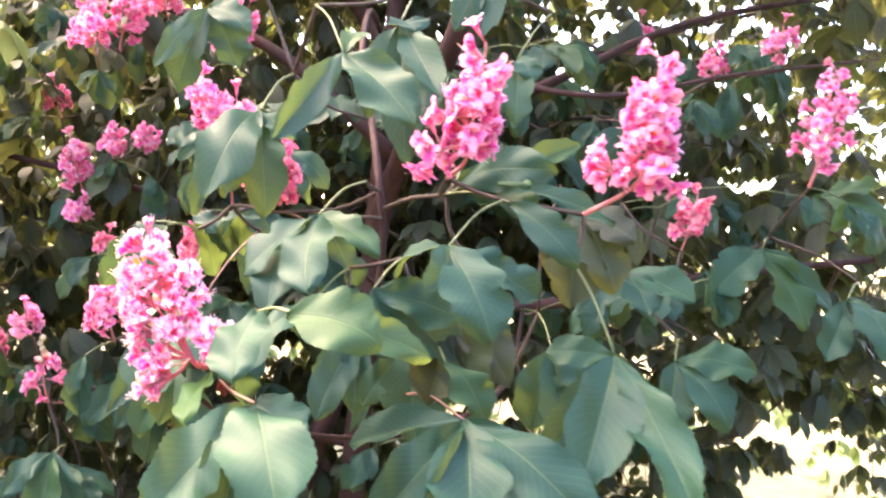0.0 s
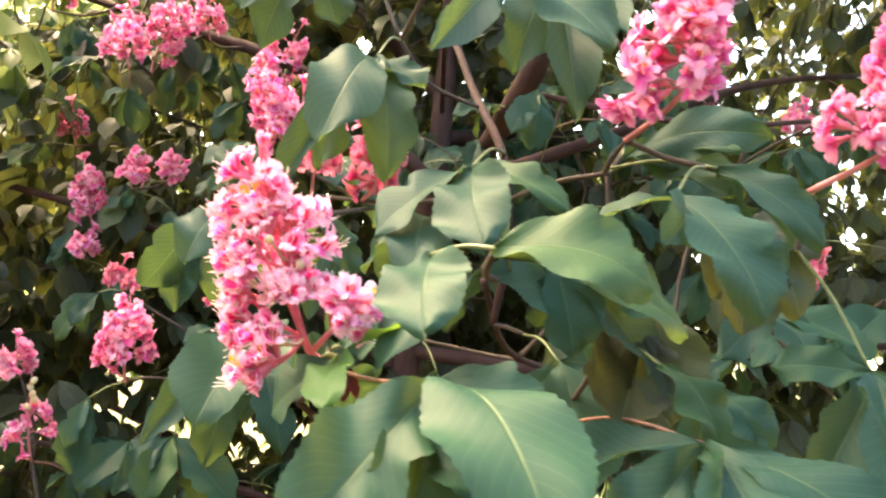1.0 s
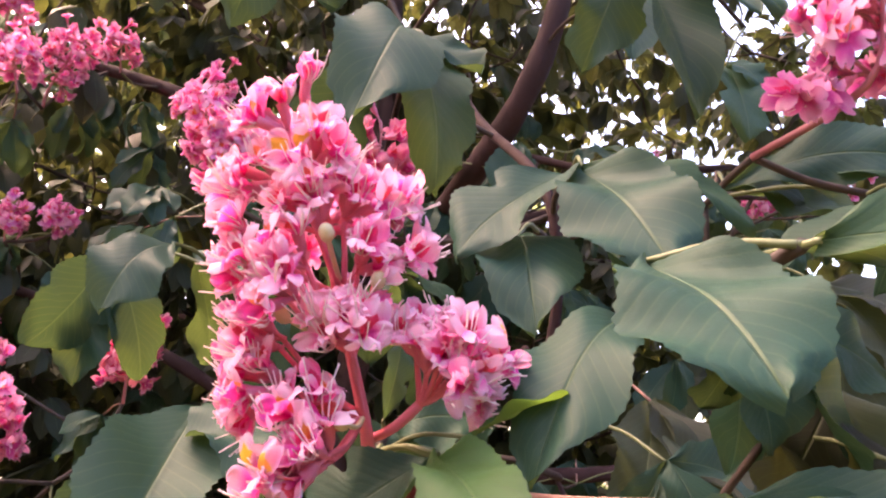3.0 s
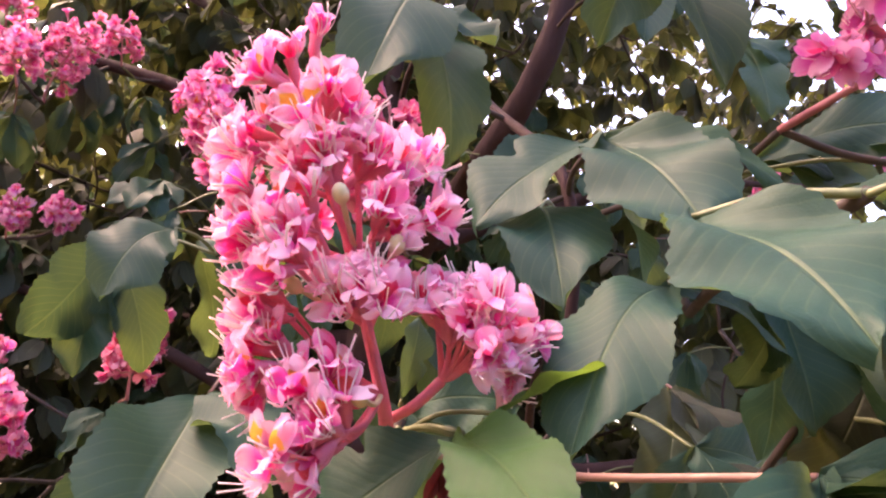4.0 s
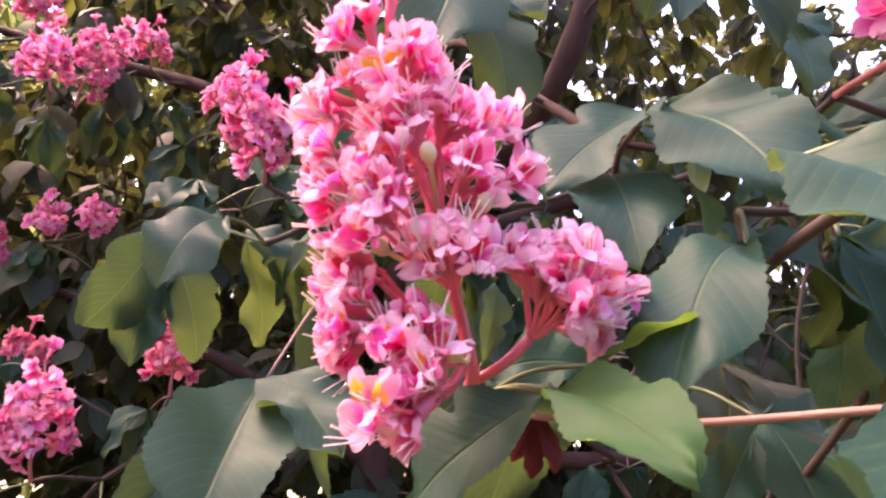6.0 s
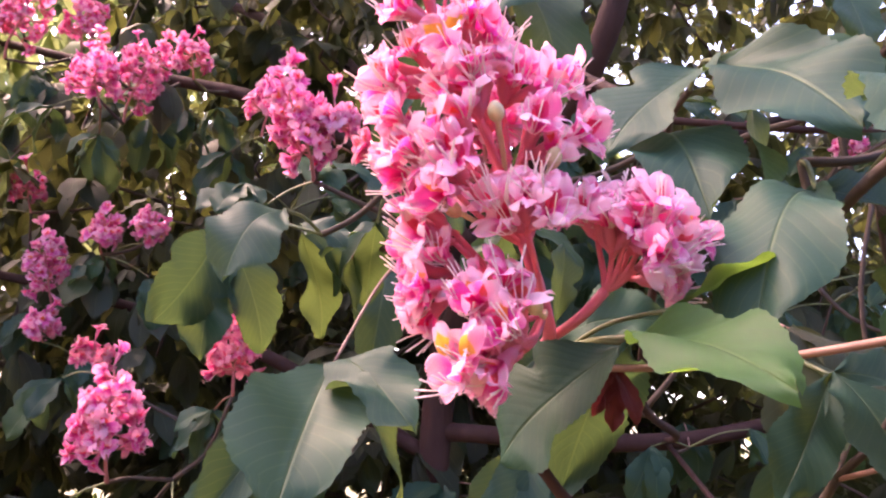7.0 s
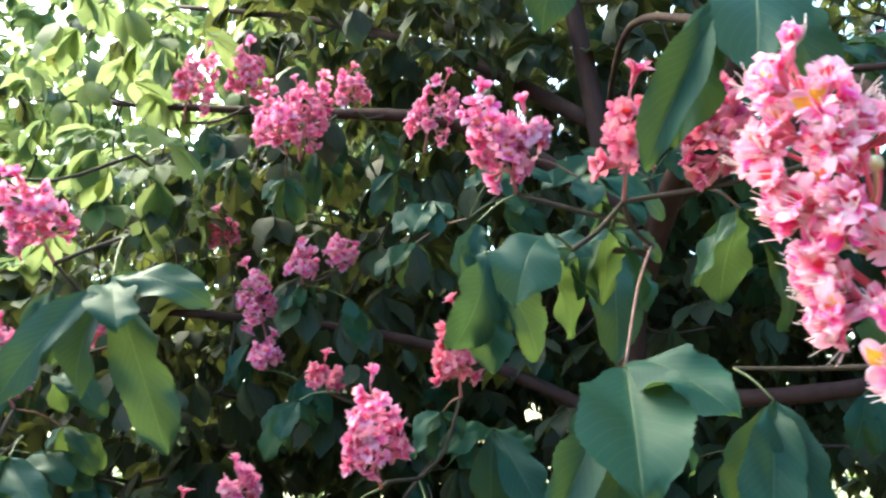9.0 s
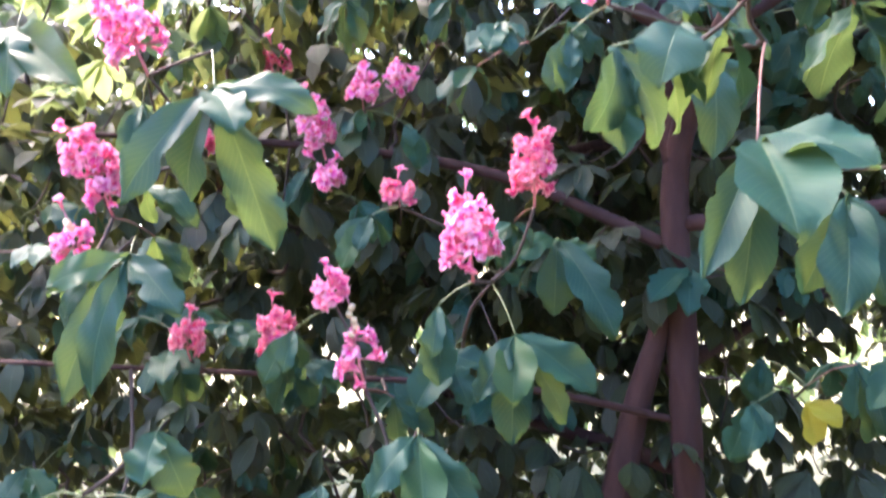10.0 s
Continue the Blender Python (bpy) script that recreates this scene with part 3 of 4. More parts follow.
panicle((-0.751, 1.515, 1.264), (-0.747, 1.548, 1.206), (-0.764, 1.506, 1.372), 0.022, 20, 35, "young", slim=0.5)
panicle((-1.005, 1.511, 1.637), (-1.003, 1.542, 1.605), (-1.012, 1.508, 1.670), 0.014, 18, 36, "red")
panicle((-1.058, 1.582, 1.307), (-1.060, 1.613, 1.272), (-1.052, 1.579, 1.348), 0.011, 16, 37, "red")
panicle((-0.909, 1.592, 1.295), (-0.907, 1.623, 1.265), (-0.912, 1.590, 1.323), 0.011, 10, 38, "red")
panicle((-0.516, 1.731, 2.018), (-0.531, 1.767, 1.966), (-0.475, 1.717, 2.112), 0.030, 22, 39, "pink")
panicle((-0.689, 1.604, 1.548), (-0.689, 1.636, 1.522), (-0.688, 1.601, 1.567), 0.011, 10, 40, "red")
panicle((-0.846, 1.783, 1.611), (-0.847, 1.814, 1.583), (-0.841, 1.779, 1.635), 0.011, 10, 41, "pink")
panicle((-0.895, 1.583, 1.306), (-0.892, 1.618, 1.264), (-0.903, 1.570, 1.368), 0.012, 16, 48, "red")
panicle((-0.280, 1.008, 1.658), (-0.283, 1.042, 1.618), (-0.271, 0.998, 1.714), 0.011, 14, 42, "red")
panicle((0.020, 0.736, 1.690), (0.003, 0.815, 1.676), (0.028, 0.716, 1.788), 0.011, 28, 43, "pink", lobes=((0.05, (-0.9, -0.1, -0.05), 0.045, 6), (0.3, (-0.8, 0.0, 0.3), 0.03, 3)))
panicle((0.196, 0.764, 1.686), (0.150, 0.800, 1.648), (0.202, 0.746, 1.798), 0.011, 32, 44, "pink", lobes=((0.02, (-0.85, -0.1, 0.05), 0.045, 6), (0.1, (0.6, -0.3, -0.3), 0.03, 4)))
panicle((0.627, 1.286, 1.806), (0.621, 1.316, 1.732), (0.644, 1.284, 1.960), 0.037, 30, 45, "pink")
panicle((0.464, 1.438, 1.669), (0.459, 1.469, 1.622), (0.479, 1.437, 1.748), 0.017, 16, 46, "red")
panicle((0.468, 1.962, 2.185), (0.468, 1.993, 2.145), (0.470, 1.962, 2.240), 0.019, 12, 49, "pink")
panicle((0.589, 1.733, 2.072), (0.588, 1.763, 2.040), (0.590, 1.733, 2.103), 0.020, 10, 50, "pink")
panicle((0.655, 1.543, 2.063), (0.654, 1.573, 2.026), (0.659, 1.542, 2.111), 0.020, 16, 51, "pink")
panicle((-0.210, 0.970, 1.645), (-0.233, 0.990, 1.615), (-0.218, 0.965, 1.712), 0.010, 20, 53, "red")
panicle((-0.758, 1.591, 1.972), (-0.751, 1.622, 1.931), (-0.778, 1.591, 2.032), 0.024, 20, 55, "pink")
panicle((-0.775, 1.790, 2.112), (-0.772, 1.820, 2.073), (-0.781, 1.789, 2.166), 0.021, 14, 56, "pink")
panicle((-0.648, 1.690, 2.085), (-0.646, 1.720, 2.050), (-0.654, 1.689, 2.128), 0.016, 12, 57, "pink")
panicle((-0.968, 1.894, 1.875), (-0.964, 1.924, 1.837), (-0.979, 1.893, 1.926), 0.017, 12, 58, "pink")
panicle((-0.787, 1.498, 1.382), (-0.785, 1.528, 1.354), (-0.792, 1.498, 1.407), 0.011, 10, 60, "pink")
leaf((-0.085, 0.749, 1.537), (-0.114, 0.594, 1.534), [((-0.036, 0.574, 1.519), 0.060, (-0.062, 0.608, 1.555), 4), ((0.002, 0.630, 1.504), 0.036, 20, 4)])
leaf((-0.036, 0.771, 1.586), (-0.059, 0.732, 1.554), [((-0.040, 0.729, 1.489), 0.046, 10, 6), ((-0.063, 0.748, 1.507), 0.036, -20, 8), ((0.028, 0.762, 1.485), 0.064, 10, 1), ((0.027, 0.737, 1.531), 0.050, 20, 3), ((-0.006, 0.821, 1.484), 0.045, 0, 5)])
leaf((-0.112, 0.604, 1.536), (-0.146, 0.632, 1.532), [((-0.144, 0.564, 1.484), 0.050, (-0.170, 0.622, 1.513), 3)])
leaf((0.163, 1.07, 1.702), (0.173, 0.98, 1.662), [((0.168, 0.95, 1.541), 0.075, 0, 1), ((0.224, 0.95, 1.564), 0.070, 10, 7), ((0.147, 0.97, 1.575), 0.056, -12, 3), ((0.244, 0.95, 1.631), 0.060, 16, 5)], recolour=LEAF_SHADE)
leaf((0.036, 0.87, 1.587), (0.026, 0.78, 1.537), [((0.002, 0.75, 1.444), 0.062, 0, 2), ((0.04, 0.75, 1.454), 0.056, 10, 6), ((-0.013, 0.77, 1.466), 0.050, -12, 8)], red=True, recolour=LEAF_SHADE)
leaf((-0.206, 0.745, 1.474), (-0.208, 0.735, 1.480), [((-0.206, 0.733, 1.512), 0.013, 20, 5)], stalk_r=0.0008)
leaf((-0.209, 0.735, 1.463), (-0.133, 0.597, 1.463), [((-0.085, 0.486, 1.406), 0.062, 4, 0), ((-0.189, 0.531, 1.388), 0.056, -10, 2), ((-0.086, 0.552, 1.441), 0.045, 14, 4), ((-0.142, 0.553, 1.373), 0.050, 0, 6), ((-0.088, 0.549, 1.395), 0.050, 20, 8)], red=True, bow=-0.03)
leaf((-0.212, 0.739, 1.465), (-0.193, 0.690, 1.467), [((-0.231, 0.705, 1.426), 0.044, 6, 5), ((-0.189, 0.795, 1.419), 0.040, 0, 7)])
leaf((-0.211, 0.740, 1.464), (-0.193, 0.688, 1.468), [((-0.188, 0.600, 1.442), 0.029, (-0.176, 0.640, 1.462), 3)], recolour=LEAF_LIT)
leaf((-0.211, 0.740, 1.463), (-0.187, 0.668, 1.474), [((-0.151, 0.668, 1.492), 0.014, (-0.175, 0.655, 1.483), 3)], recolour=LEAF_LIT, stalk_r=0.0008)
leaf((-0.088, 0.762, 1.571), (-0.112, 0.713, 1.537), [((-0.168, 0.660, 1.460), 0.040, (-0.163, 0.700, 1.497), 0), ((-0.128, 0.761, 1.497), 0.030, 10, 2), ((-0.054, 0.742, 1.519), 0.045, 20, 4)])
leaf((-0.208, 0.739, 1.467), (-0.202, 0.757, 1.477), [((-0.218, 0.754, 1.462), 0.035, -20, 6), ((-0.158, 0.747, 1.487), 0.035, 20, 8), ((-0.192, 0.749, 1.465), 0.035, 0, 1)])
leaf((-0.205, 0.741, 1.468), (-0.188, 0.722, 1.463), [((-0.190, 0.720, 1.440), 0.008, 0, 2), ((-0.181, 0.719, 1.443), 0.007, 20, 4), ((-0.197, 0.721, 1.445), 0.006, -20, 6)], red=True, stalk_r=0.0009, recolour=CRIMSON_LEAF)
leaf((-0.091, 0.878, 1.670), (-0.124, 0.764, 1.621), [((-0.113, 0.680, 1.547), 0.058, (-0.089, 0.704, 1.590), 3), ((-0.186, 0.740, 1.554), 0.048, (-0.157, 0.774, 1.606), 5), ((-0.055, 0.718, 1.586), 0.034, 10, 7), ((-0.080, 0.800, 1.550), 0.040, 0, 2)])
leaf((-0.110, 0.880, 1.625), (-0.148, 0.792, 1.585), [((-0.155, 0.712, 1.522), 0.046, (-0.185, 0.755, 1.545), 0)])
leaf((0.040, 1.160, 1.580), (0.025, 0.985, 1.543), [((-0.018, 0.905, 1.435), 0.062, -8, 2), ((0.045, 0.900, 1.425), 0.066, 4, 6), ((0.100, 0.920, 1.440), 0.060, 14, 8)], red=True, recolour=LEAF_SHADE)
leaf((-0.003, 0.851, 1.660), (0.069, 0.782, 1.653), [((0.139, 0.748, 1.592), 0.042, 24, 4), ((0.143, 0.805, 1.602), 0.030, -10, 6), ((0.112, 0.845, 1.614), 0.035, 0, 8)])
leaf((0.003, 0.871, 1.662), (0.045, 0.849, 1.681), [((0.158, 0.905, 1.738), 0.030, 30, 1), ((0.200, 0.876, 1.645), 0.040, 10, 3), ((0.090, 0.790, 1.672), 0.030, 20, 5)])
leaf((0.062, 0.790, 1.655), (0.008, 0.692, 1.600), [((0.052, 0.645, 1.521), 0.062, 6, 7), ((-0.007, 0.652, 1.560), 0.034, -40, 0), ((0.101, 0.721, 1.559), 0.045, 15, 2), ((-0.040, 0.742, 1.567), 0.030, 0, 4)])
leaf((0.141, 0.791, 1.598), (0.185, 0.758, 1.508), [((0.137, 0.643, 1.404), 0.066, -6, 6), ((0.233, 0.613, 1.391), 0.048, 22, 8), ((0.104, 0.703, 1.392), 0.048, -18, 1), ((0.117, 0.772, 1.503), 0.035, -20, 3), ((0.267, 0.813, 1.344), 0.050, 0, 5)])
leaf((0.149, 1.080, 1.524), (0.159, 1.0, 1.484), [((0.133, 0.97, 1.381), 0.066, -4, 2), ((0.179, 0.96, 1.381), 0.070, 4, 6), ((0.22, 0.98, 1.429), 0.058, 14, 0)])
leaf((-0.033, 0.844, 1.433), (0.037, 0.681, 1.446), [((0.045, 0.574, 1.348), 0.070, 0, 7), ((0.150, 0.613, 1.376), 0.060, 15, 0), ((-0.035, 0.654, 1.355), 0.055, -15, 2), ((-0.000, 0.594, 1.393), 0.030, -50, 4), ((-0.068, 0.734, 1.401), 0.040, 0, 6)], red=True)
leaf((-0.001, 0.793, 1.504), (0.016, 0.716, 1.492), [((0.058, 0.707, 1.440), 0.046, 0, 8)])
leaf((-0.046, 0.943, 1.513), (-0.026, 0.853, 1.489), [((-0.006, 0.794, 1.392), 0.070, 0, 1), ((-0.069, 0.834, 1.420), 0.035, -10, 3), ((-0.081, 0.854, 1.386), 0.020, 0, 5), ((0.054, 0.893, 1.472), 0.050, 10, 7)])
leaf((-0.208, 0.990, 1.812), (-0.218, 0.867, 1.739), [((-0.243, 0.776, 1.628), 0.062, -6, 0), ((-0.169, 0.836, 1.705), 0.036, 10, 2), ((-0.190, 0.822, 1.616), 0.052, (-0.236, 0.832, 1.667), 4), ((-0.289, 0.886, 1.614), 0.035, -15, 6), ((-0.262, 0.909, 1.638), 0.050, -20, 8)])
leaf((-0.168, 0.889, 1.872), (-0.117, 0.788, 1.794), [((-0.165, 0.711, 1.687), 0.036, -38, 1), ((-0.033, 0.730, 1.715), 0.062, 14, 3), ((-0.106, 0.839, 1.829), 0.030, 0, 5)])
leaf((-0.272, 0.989, 1.947), (-0.315, 0.960, 1.880), [((-0.345, 0.958, 1.768), 0.050, -10, 7), ((-0.363, 0.921, 1.789), 0.030, -30, 0), ((-0.273, 0.971, 1.808), 0.055, 8, 2), ((-0.249, 0.920, 1.840), 0.040, 20, 4)])
leaf((-0.035, 0.938, 1.949), (-0.067, 0.871, 1.854), [((-0.043, 0.800, 1.683), 0.050, 6, 6), ((-0.094, 0.869, 1.742), 0.055, -6, 8), ((-0.012, 0.784, 1.755), 0.040, 20, 1), ((-0.047, 0.839, 1.837), 0.050, 0, 3)])
leaf((0.124, 1.027, 1.933), (0.081, 0.984, 1.857), [((0.083, 0.950, 1.765), 0.045, 10, 5), ((0.103, 0.961, 1.821), 0.035, 20, 7)])
leaf((0.017, 0.881, 1.695), (0.014, 0.865, 1.677), [((0.118, 0.798, 1.692), 0.050, 40, 0), ((0.108, 0.821, 1.642), 0.045, 10, 2), ((0.058, 0.842, 1.666), 0.030, 20, 4)])
leaf((0.059, 1.230, 2.098), (0.049, 1.15, 2.058), [((-0.004, 1.1, 1.919), 0.050, -8, 3), ((0.033, 1.09, 1.909), 0.056, 2, 1), ((0.083, 1.12, 1.971), 0.050, 12, 7)])
leaf((-0.254, 1.069, 1.605), (-0.305, 0.965, 1.487), [((-0.319, 0.860, 1.395), 0.078, 4, 6), ((-0.252, 0.873, 1.444), 0.048, 12, 8), ((-0.375, 0.905, 1.372), 0.036, -10, 1), ((-0.331, 0.959, 1.349), 0.045, -5, 3), ((-0.250, 1.038, 1.403), 0.040, 10, 5)], red=True, stalk_r=0.0012)
leaf((-0.330, 1.040, 1.601), (-0.354, 0.992, 1.602), [((-0.384, 0.962, 1.538), 0.058, (-0.408, 0.980, 1.566), 0)])
leaf((-0.328, 1.037, 1.599), (-0.408, 1.040, 1.602), [((-0.440, 1.010, 1.514), 0.060, (-0.447, 1.000, 1.543), 7), ((-0.407, 1.030, 1.492), 0.045, -4, 2), ((-0.368, 1.066, 1.505), 0.045, 6, 4), ((-0.403, 1.043, 1.513), 0.030, 10, 6)])
leaf((-0.309, 1.131, 1.629), (-0.353, 1.093, 1.623), [((-0.309, 1.058, 1.595), 0.030, 10, 8), ((-0.299, 1.131, 1.559), 0.050, 0, 1), ((-0.329, 1.140, 1.533), 0.050, 0, 3)])
leaf((-0.930, 1.390, 1.751), (-0.898, 1.306, 1.669), [((-0.843, 1.225, 1.587), 0.062, 0, 5), ((-1.008, 1.257, 1.509), 0.060, -18, 7), ((-0.751, 1.278, 1.620), 0.055, 16, 0), ((-0.836, 1.356, 1.444), 0.070, 4, 2), ((-0.945, 1.332, 1.520), 0.060, -6, 4)])
leaf((-0.538, 1.558, 1.393), (-0.506, 1.465, 1.311), [((-0.517, 1.401, 1.215), 0.062, 0, 6), ((-0.569, 1.418, 1.220), 0.050, -16, 8), ((-0.394, 1.449, 1.222), 0.065, 14, 1), ((-0.521, 1.466, 1.148), 0.060, 0, 3), ((-0.437, 1.510, 1.168), 0.060, 6, 5)])
leaf((-0.505, 1.656, 1.454), (-0.424, 1.610, 1.461), [((-0.346, 1.547, 1.293), 0.070, 8, 7), ((-0.504, 1.558, 1.424), 0.050, -10, 0), ((-0.362, 1.597, 1.423), 0.040, 14, 2), ((-0.436, 1.619, 1.332), 0.060, 0, 4)])
leaf((-0.593, 1.662, 1.299), (-0.621, 1.612, 1.274), [((-0.669, 1.534, 1.197), 0.065, -8, 6), ((-0.585, 1.569, 1.193), 0.050, 8, 8), ((-0.555, 1.597, 1.254), 0.050, 8, 1)])
leaf((-0.139, 1.274, 1.506), (-0.115, 1.228, 1.466), [((-0.163, 1.154, 1.328), 0.062, 0, 3), ((-0.107, 1.177, 1.337), 0.055, 10, 5), ((-0.175, 1.232, 1.353), 0.050, -10, 7)])
leaf((-0.228, 1.256, 1.678), (-0.271, 1.205, 1.649), [((-0.283, 1.164, 1.508), 0.050, 0, 0), ((-0.242, 1.193, 1.564), 0.045, 10, 2), ((-0.301, 1.185, 1.618), 0.030, -10, 4)])
leaf((-0.654, 1.415, 1.185), (-0.649, 1.365, 1.185), [((-0.638, 1.305, 1.060), 0.062, 0, 6), ((-0.714, 1.316, 1.116), 0.050, -14, 8), ((-0.576, 1.328, 1.073), 0.050, 14, 1)])
leaf((-1.043, 1.369, 1.479), (-1.028, 1.322, 1.451), [((-1.117, 1.269, 1.408), 0.050, -24, 3), ((-0.943, 1.283, 1.363), 0.050, 10, 5), ((-1.115, 1.301, 1.251), 0.050, -16, 7), ((-1.067, 1.283, 1.259), 0.050, -8, 0)])
leaf((-1.008, 1.390, 1.219), (-1.003, 1.341, 1.210), [((-1.007, 1.295, 1.145), 0.060, 0, 2), ((-0.969, 1.350, 1.116), 0.060, 8, 4)])
leaf((-1.283, 1.522, 1.938), (-1.256, 1.431, 1.825), [((-1.112, 1.349, 1.697), 0.070, 30, 6), ((-1.217, 1.343, 1.690), 0.070, -10, 8), ((-1.288, 1.335, 1.734), 0.060, -20, 1)])
leaf((0.640, 1.487, 1.686), (0.597, 1.408, 1.659), [((0.660, 1.349, 1.518), 0.085, 4, 3), ((0.728, 1.388, 1.546), 0.060, 10, 5), ((0.504, 1.389, 1.568), 0.080, -12, 7)])
leaf((0.769, 1.387, 1.612), (0.698, 1.288, 1.580), [((0.732, 1.189, 1.482), 0.070, 10, 0), ((0.643, 1.239, 1.476), 0.060, -8, 2)])
leaf((0.369, 1.141, 1.500), (0.352, 1.091, 1.471), [((0.418, 1.042, 1.387), 0.070, 8, 4), ((0.333, 1.042, 1.383), 0.060, -6, 6), ((0.462, 1.070, 1.468), 0.060, 14, 8)])
leaf((0.278, 1.190, 1.611), (0.284, 1.140, 1.594), [((0.373, 1.090, 1.558), 0.060, 14, 1), ((0.304, 1.071, 1.533), 0.060, 4, 3), ((0.205, 1.091, 1.523), 0.050, -10, 5)])
leaf((0.348, 1.488, 1.727), (0.721, 1.486, 1.771), [((0.691, 1.436, 1.711), 0.050, 0, 7), ((0.811, 1.386, 1.719), 0.070, 14, 0), ((0.795, 1.385, 1.790), 0.050, 24, 2)])
leaf((0.034, 1.862, 1.162), (0.060, 1.866, 1.133), [((0.107, 1.821, 1.095), 0.055, 10, 4), ((0.064, 1.851, 1.054), 0.050, 0, 6)], recolour=YELLOW_LEAF)


# ---------- the tree: stem, boughs and twigs ----------
tree = new("horse_chestnut_tree")
tree.location = (-0.17, 1.97, 0)
tagged(tree, "red horse chestnut with dark brown stems and branching twigs", "tree")
ROOT = Vector(tree.location)
BOUGH_POINTS = []


def bough(name, points, r0, r1, sides=10, label=""):
    line = curve_points(points, 8)
    rnd = random.Random(len(BOUGH_POINTS))
    rad = [(r0 + (r1 - r0) * i / (len(line) - 1)) * rnd.uniform(0.94, 1.07) for i in range(len(line))]
    s = Shape()
    s.tube([p - ROOT for p in line], rad, sides)
    part(name, s, BARK, tree, label)
    BOUGH_POINTS.extend(line)


bough("trunk", [(-0.17, 1.97, -0.1), (-0.165, 1.93, 0.7), (-0.16, 1.90, 1.25), (-0.155, 1.86, 1.62), (-0.09, 1.70, 1.84), (0.0, 1.42, 2.02), (0.05, 1.40, 2.3), (0.12, 1.5, 2.9)], 0.037, 0.013, 14)
bough("stem", [(-0.20, 1.96, 0.5), (-0.31, 1.93, 0.85), (-0.27, 1.93, 1.08), (-0.19, 1.90, 1.32)], 0.042, 0.022, 12)
bough("bough", [(-0.155, 1.86, 1.62), (-0.16, 1.95, 2.1), (-0.2, 2.1, 2.7), (-0.3, 2.2, 3.4)], 0.030, 0.014)
bough("bough", [(-0.16, 1.90, 1.45), (-0.5, 1.9, 1.62), (-0.9, 1.95, 1.72), (-1.5, 2.0, 1.8)], 0.015, 0.006)
bough("bough", [(-0.17, 1.92, 1.1), (-0.5, 1.75, 1.2), (-0.85, 1.7, 1.24), (-1.4, 1.6, 1.3)], 0.008, 0.004)
bough("bough", [(-0.1, 1.75, 1.8), (-0.45, 1.78, 2.05), (-0.9, 1.95, 2.2), (-1.5, 2.2, 2.4)], 0.018, 0.007)
bough("bough", [(-0.02, 1.5, 1.97), (0.25, 1.35, 1.9), (0.55, 1.5, 2.0), (1.0, 1.8, 2.15)], 0.006, 0.003)
bough("bough", [(-0.09, 1.70, 1.84), (0.2, 1.75, 2.0), (0.6, 1.95, 2.25), (1.2, 2.3, 2.5)], 0.016, 0.006)
bough("bough", [(-0.15, 1.88, 1.5), (0.2, 1.7, 1.5), (0.6, 1.7, 1.6), (1.2, 1.9, 1.7)], 0.018, 0.007)
bough("bough", [(0.2, 1.7, 1.5), (0.13, 1.3, 1.38), (-0.02, 0.98, 1.36), (-0.17, 0.78, 1.40), (-0.22, 0.735, 1.435)], 0.0042, 0.0022)
bough("bough", [(0.2, 1.7, 1.5), (0.10, 1.4, 1.49), (-0.03, 1.15, 1.5), (-0.09, 0.95, 1.56)], 0.006, 0.003)
bough("bough", [(-0.16, 1.90, 2.05), (-0.17, 1.5, 2.06), (-0.15, 1.22, 1.92), (-0.117, 1.09, 1.80), (-0.085, 0.96, 1.69), (-0.07, 0.95, 1.60), (-0.075, 0.96, 1.52)], 0.006, 0.0040, 8, "grey-brown bent twig")
bough("bough", [(-0.16, 1.95, 2.1), (-0.5, 2.3, 2.5), (-1.0, 2.7, 2.9), (-1.6, 3.0, 3.2)], 0.02, 0.008)
bough("bough", [(-0.16, 1.92, 1.7), (-0.3, 2.6, 1.8), (-0.6, 3.2, 1.9), (-1.2, 3.8, 2.0)], 0.02, 0.008)
bough("bough", [(-0.16, 1.95, 2.0), (0.4, 2.6, 2.3), (0.9, 3.1, 2.6), (1.5, 3.6, 2.9)], 0.02, 0.008)
bough("bough", [(-0.17, 1.95, 1.2), (0.3, 2.6, 1.3), (0.8, 3.2, 1.35), (1.6, 3.7, 1.4)], 0.02, 0.008)
bough("bough", [(-0.17, 1.95, 1.0), (-0.7, 2.6, 1.1), (-1.3, 3.1, 1.2), (-2.0, 3.4, 1.2)], 0.02, 0.008)

# ---------- shoots that fill the crown ----------
rng = random.Random(5)
TO_CAMERA = Vector((0.10, -1.0, -0.12)).normalized()


def hides_blossom(p, reach):
    """Whether p stands on the camera's side of a blossom and would hide it."""
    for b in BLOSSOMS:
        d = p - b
        along = d.dot(TO_CAMERA)
        if -0.05 < along < 1.1 and (d - along * TO_CAMERA).length < reach:
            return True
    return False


def shoots(count, xs, ys, zs, apart, reach):
    out = []
    tries = 0
    while len(out) < count and tries < count * 40:
        tries += 1
        y = rng.uniform(*ys)
        p = Vector((rng.uniform(xs[0], xs[1]) * (y / ys[1]) - 0.3, y, 1.45 + (rng.uniform(*zs)) * (y / ys[1])))
        if (apart and any((p - q).length < apart for q in out)) or (reach and hides_blossom(p, reach)):
            continue
        out.append(p)
    return out


FAN = ((0, 1.0, 0.036), (40, 0.93, 0.034), (-40, 0.93, 0.034), (84, 0.66, 0.026), (-84, 0.66, 0.026))


